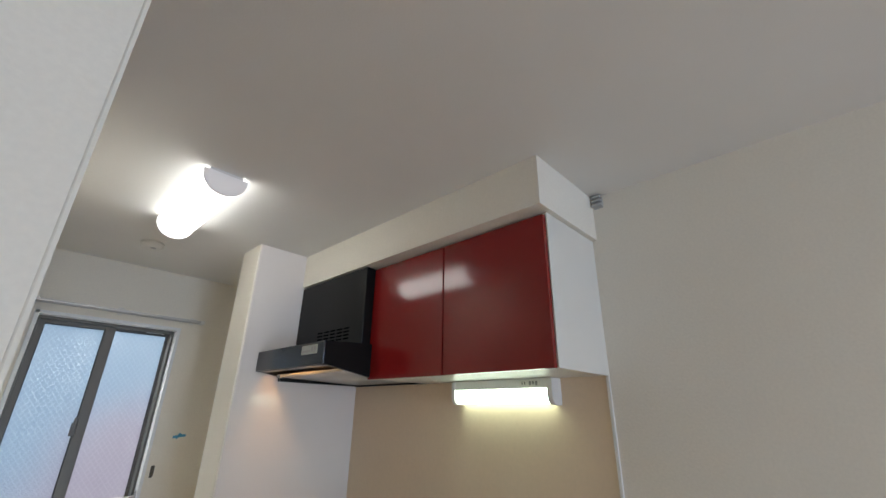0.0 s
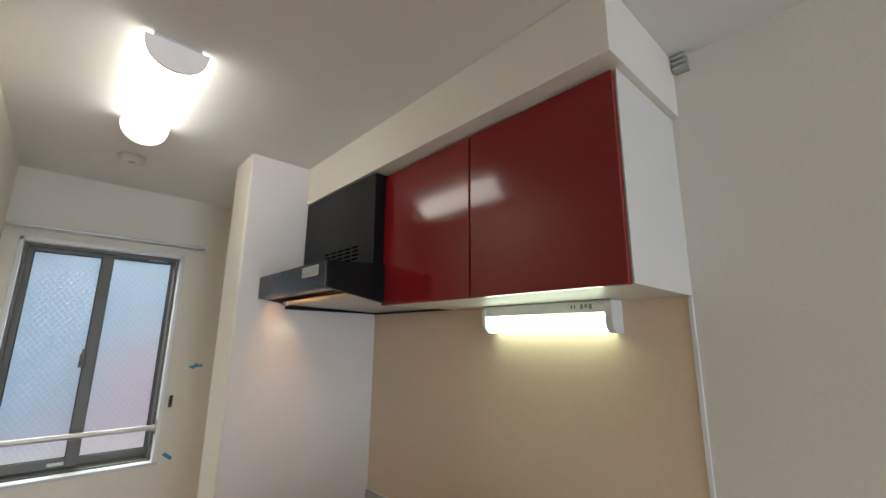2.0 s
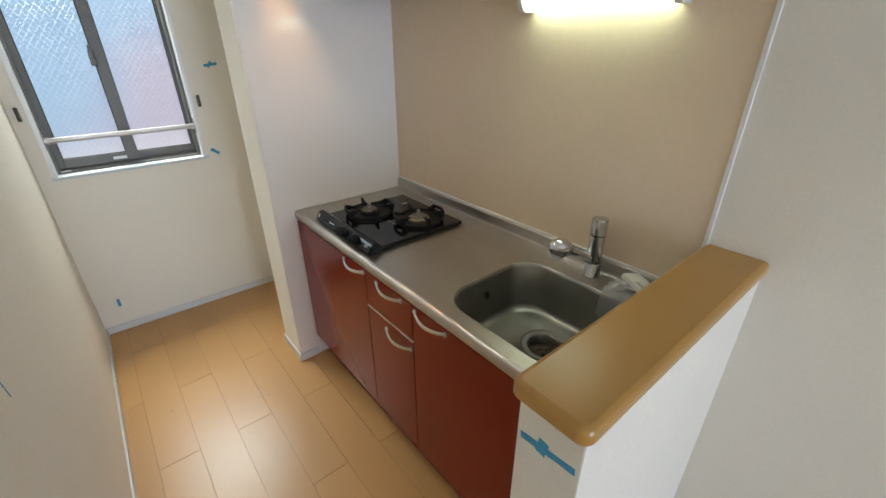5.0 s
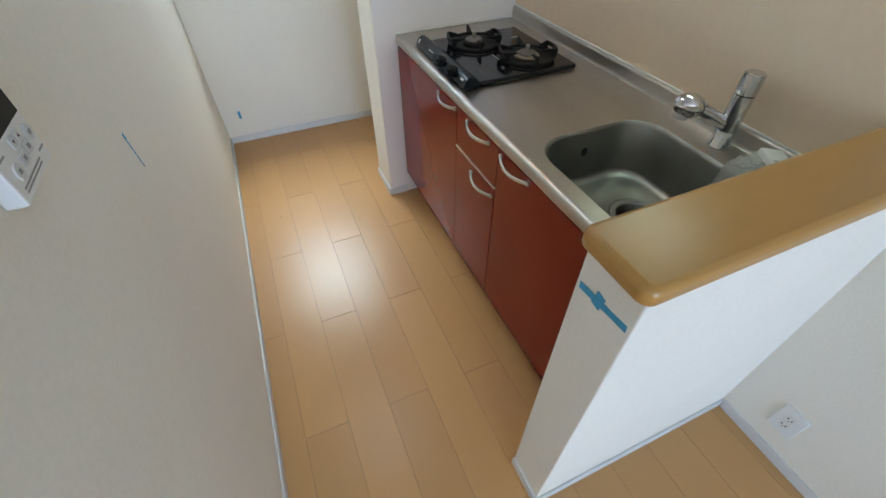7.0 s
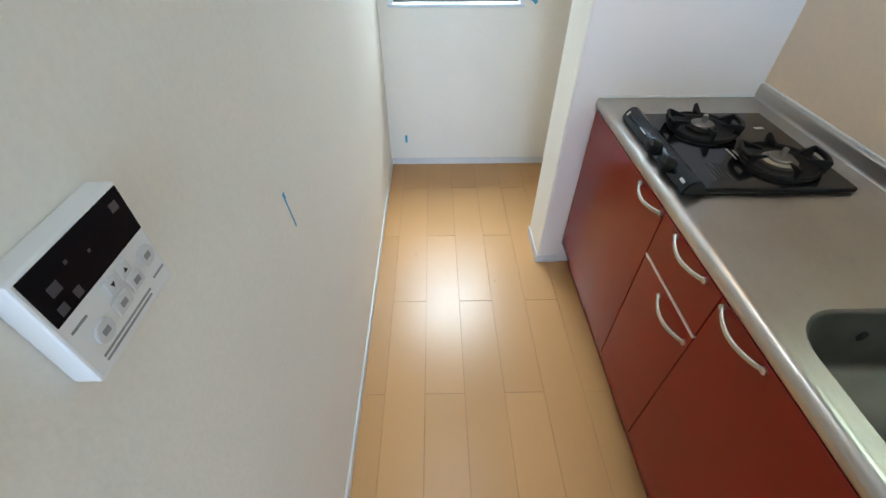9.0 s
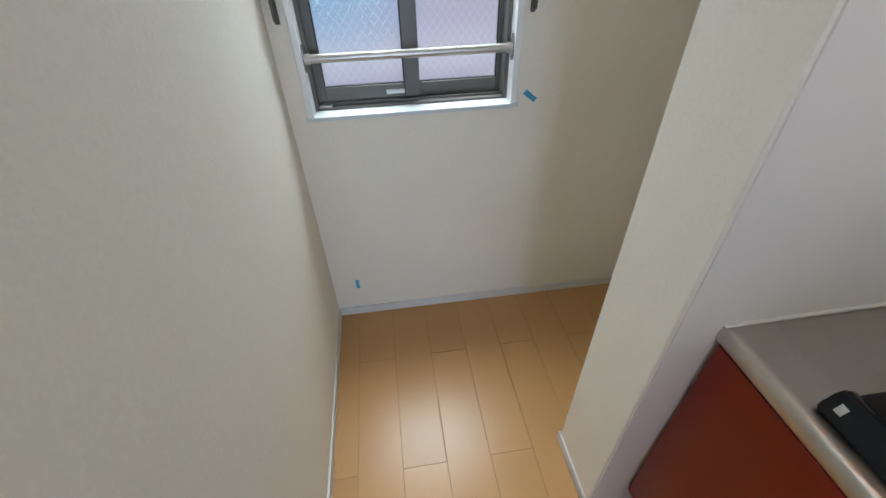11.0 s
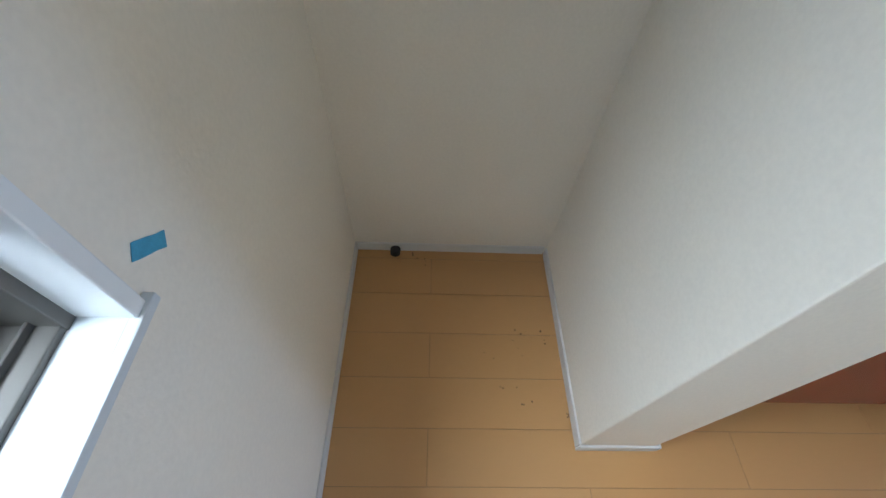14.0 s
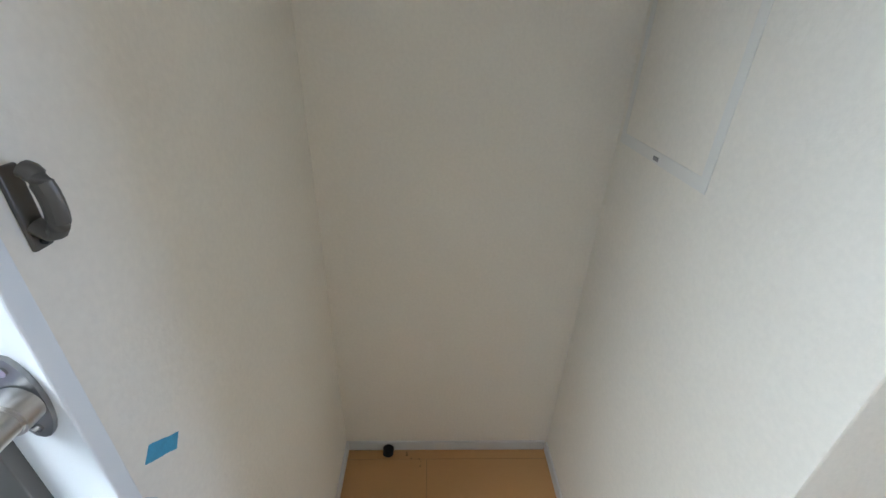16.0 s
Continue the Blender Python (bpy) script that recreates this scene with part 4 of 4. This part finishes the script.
for k, (yy, zz, w, h) in enumerate(((-1.268, 1.226, 0.012, 0.012), (-1.250, 1.226, 0.012, 0.012), (-1.222, 1.216, 0.018, 0.017), (-1.246, 1.209, 0.015, 0.013), (-1.270, 1.206, 0.018, 0.013), (-1.298, 1.204, 0.018, 0.018))):
    w, h = w * 1.18, h * 1.18
    shape = rod((-1.4790, yy, zz), (-1.4765, yy, zz), w / 2, seg=20, bevel=0.0007) if k in (2, 5) else boxes((-1.4790, -1.4765, yy - w / 2, yy + w / 2, zz - h / 2, zz + h / 2), bevel=0.0012)
    b = part("button", shape, BUTTON_GREY, rc)
    if k < 2:
        s = 1 if k else -1
        part("arrow", prism([(yy - 0.0025, zz - 0.002 * s), (yy + 0.0025, zz - 0.002 * s), (yy, zz + 0.0025 * s)], "x", -1.4765, -1.4762), DARK_HOLE, b)
    else:
        part("glyph", boxes((-1.4765, -1.4762, yy - 0.004, yy + 0.004, zz - 0.003, zz + 0.003)), PRINT_GREY, b)
for ya, yb, zz in ((-1.318, -1.300, 1.226), (-1.312, -1.238, 1.188), (-1.312, -1.240, 1.183), (-1.228, -1.210, 1.192)):
    part("print_bar", boxes((-1.4790, -1.4786, ya, yb, zz - 0.0012, zz + 0.0012)), PRINT_GREY, rc)

sw = thing("light_switch", (XL, -1.472, 1.172), "ivory wall switch plate with wide rocker", "switch")
part("plate", boxes((XL, XL + 0.008, -1.507, -1.437, 1.172, 1.292), bevel=0.003), OLD_PLASTIC, sw)
part("rocker", merge(bmesh.new(), boxes((0, 0.005, -0.0215, 0.0215, -0.046, 0.046), bevel=0.001), pose(XL + 0.0072, -1.4685, 1.231, 0, 1.2, 0)), OLD_PLASTIC, sw)
part("gap", boxes((XL + 0.008, XL + 0.0084, -1.4908, -1.4462, 1.183, 1.279)), PRINT_GREY, sw)

outlet = thing("wall_outlet", (0, -1.818, 0.135), "white double wall outlet above the baseboard", "outlet")
op = part("plate", boxes((-0.007, 0, -1.855, -1.782, 0.132, 0.246), bevel=0.003), WHITE_PLASTIC, outlet)
part("insert", boxes((-0.0085, -0.007, -1.830, -1.807, 0.158, 0.220), bevel=0.001), OLD_PLASTIC, outlet)
for zz in (0.172, 0.205):
    for dy in (-0.006, 0.006):
        part("slot", boxes((-0.0092, -0.0085, -1.8185 + dy - 0.0012, -1.8185 + dy + 0.0012, zz - 0.004, zz + 0.005)), DARK_HOLE, op)
    part("ground_hole", rod((-0.0085, -1.8185, zz - 0.009), (-0.0092, -1.8185, zz - 0.009), 0.002, seg=8), DARK_HOLE, op)


# ---- masking tape marks ----
def tape(name, rows, label):
    """Strips of tape: each a run of (centre, angle, length, width) on a wall facing along axis."""
    t = bmesh.new()
    for n_, (axis, place, angle, length, width) in enumerate(rows):
        s = bmesh.new()
        k = 8
        low, high = [], []
        for i in range(k + 1):
            u = -length / 2 + length * i / k
            w = width / 2 * (1 + 0.10 * noise.noise(Vector((i * 1.7, n_, place[2] * 9))))
            rag = 0.003 * noise.noise(Vector((i * 3.1, place[1] * 7, n_))) if i in (0, k) else 0
            low.append((u + rag, -w))
            high.append((u - rag, w))
        prism(low + high[::-1], "z", 0.0004 + 0.0005 * n_, 0.0010 + 0.0005 * n_, bm=s)
        face = {"-y": Matrix.Rotation(radians(90), 4, "X"), "x": Matrix.Rotation(radians(90), 4, "Z") @ Matrix.Rotation(radians(90), 4, "X"),
                "-x": Matrix.Rotation(radians(-90), 4, "Z") @ Matrix.Rotation(radians(90), 4, "X")}[axis]
        merge(t, s, Matrix.Translation(place) @ face @ Matrix.Rotation(radians(angle), 4, "Z"))
    return single(name, t, TAPE, label, "tape", "masking tape marks")


tape("tape_cross", [("-y", (-0.606, WY, 1.447), 8, 0.070, 0.015), ("-y", (-0.612, WY, 1.448), 55, 0.036, 0.014)], "blue masking tape cross on the wall beside the window")
tape("tape_patch", [("-y", (-0.688, WY, 0.972), -38, 0.052, 0.018)], "short blue masking tape patch beside the sill")
tape("tape_strip", [("-y", (-1.396, WY, 0.184), 90, 0.050, 0.015)], "upright blue masking tape strip above the baseboard")
tape("tape_strip", [("x", (XL, -0.836, 0.972), -79, 0.095, 0.0045), ("x", (XL, -0.843, 1.012), -79, 0.016, 0.009)], "thin blue masking tape strip on the passage wall")
tape("tape_cross", [("x", (XL, -0.298, 1.301), -36, 0.090, 0.016), ("x", (XL, -0.299, 1.299), 31, 0.084, 0.016)], "blue masking tape cross on the passage wall")
tape("tape_cross", [("-x", (-0.79, -1.597, 0.940), 6, 0.111, 0.015), ("-x", (-0.79, -1.588, 0.942), 80, 0.034, 0.020)], "blue masking tape cross on the half wall's end")

# ---- alcove ----
hatch = thing("access_panel", (-0.2, 0.22, 1.16), "flush white access panel in the alcove wall", "panel")
part("frame", boxes((-0.364, -0.342, 0.2203, 0.2220, 1.148, 1.75), (-0.042, -0.022, 0.2203, 0.2220, 1.148, 1.75), (-0.342, -0.042, 0.2203, 0.2220, 1.148, 1.172), (-0.342, -0.042, 0.2203, 0.2220, 1.73, 1.75), bevel=0.0008), HATCH_FRAME, hatch, "thin white panel frame")
part("leaf", boxes((-0.341, -0.043, 0.2201, 0.2212, 1.173, 1.729)), WALLPAPER, hatch)
part("latch", boxes((-0.204, -0.186, 0.2218, 0.2245, 1.154, 1.162), bevel=0.001), PRINT_GREY, hatch, "small grey latch")

plug = thing("rubber_stopper", (-0.03, 0.80, 0), "small black rubber stopper at the alcove wall", "stopper")
part("body", rod((-0.010, 0.800, 0.020), (-0.040, 0.800, 0.020), 0.020, 0.018, seg=20, bevel=0.003), ALU_DARK, plug)
part("core", rod((-0.040, 0.800, 0.020), (-0.0412, 0.800, 0.020), 0.008, seg=14), DARK_HOLE, plug)
single("staple", tube([(-0.616, 0.236, 0.002), (-0.612, 0.231, 0.002), (-0.606, 0.231, 0.002), (-0.604, 0.236, 0.002)], 0.0012, 6), DARK_HOLE, "tiny bent staple on the floor", "staple")
scuffs = bmesh.new()
rng = random.Random(4)
for _ in range(26):
    x, y = rng.choice(((-0.045, 0.69), (-0.42, 0.42), (-0.55, 0.40), (-0.36, 0.34)))
    x, y, s = x + rng.uniform(-0.03, 0.03), y + rng.uniform(-0.07, 0.07), rng.uniform(0.001, 0.0035)
    prism([(x + s * rng.uniform(0.6, 1.6) * math.cos(a), y + s * rng.uniform(0.6, 1.4) * math.sin(a)) for a in (0, 1.05, 2.1, 3.14, 4.2, 5.2)], "z", 0.0002, 0.0010, bm=scuffs)
for x, y in ((-1.316, 0.054), (-0.928, -0.139)):
    prism([(x + 0.0035 * math.cos(a), y + 0.0035 * math.sin(a)) for a in (0, 1.2, 2.1, 3.3, 4.2, 5.2)], "z", 0.0002, 0.0010, bm=scuffs)
single("floor_crumbs", scuffs, SOOT, "brown crumbs and scuffs on the floor", "dirt", kind="stuff")

# ---- floor, board by board ----
floor = structure("floor", boxes((ROOM_X - 0.12, 0.12, ROOM_Y - 0.12, END + 0.12, -0.06, -0.0015), (XL - 0.12, 0.12, END + 0.12, WY + 0.16, -0.06, -0.0015)), SUBFLOOR, "maple board floor with fine dark joints", "floor")
PITCH, LENGTH, GAP = 0.1522, 0.922, 0.0011
meshes = {}
k = 0
xr = -0.0425 + PITCH
while xr > ROOM_X:
    xa, xb = max(xr - PITCH, ROOM_X), min(xr, 0.0)
    y = (-0.26 if k % 2 else 0.203) - 8 * LENGTH
    while y < WY:
        ya, yb = max(y, ROOM_Y), min(y + LENGTH, END + 0.1 if xb < XL - 0.06 else WY)
        y += LENGTH
        if yb - ya < 0.02 or xb - xa < 0.01:
            continue
        size = (round(xb - xa, 4), round(yb - ya, 4))
        if size not in meshes:
            hx, hy = size[0] / 2 - GAP / 2, size[1] / 2 - GAP / 2
            meshes[size] = finish("board", boxes((-hx, hx, -hy, hy, -0.010, 0.0), bevel=0.0008, seg=1), WOOD_FLOOR, smooth=False)
        b = new("board", meshes[size])
        b.location = ((xa + xb) / 2, (ya + yb) / 2, 0)
        b.parent = floor
    xr -= PITCH
    k += 1
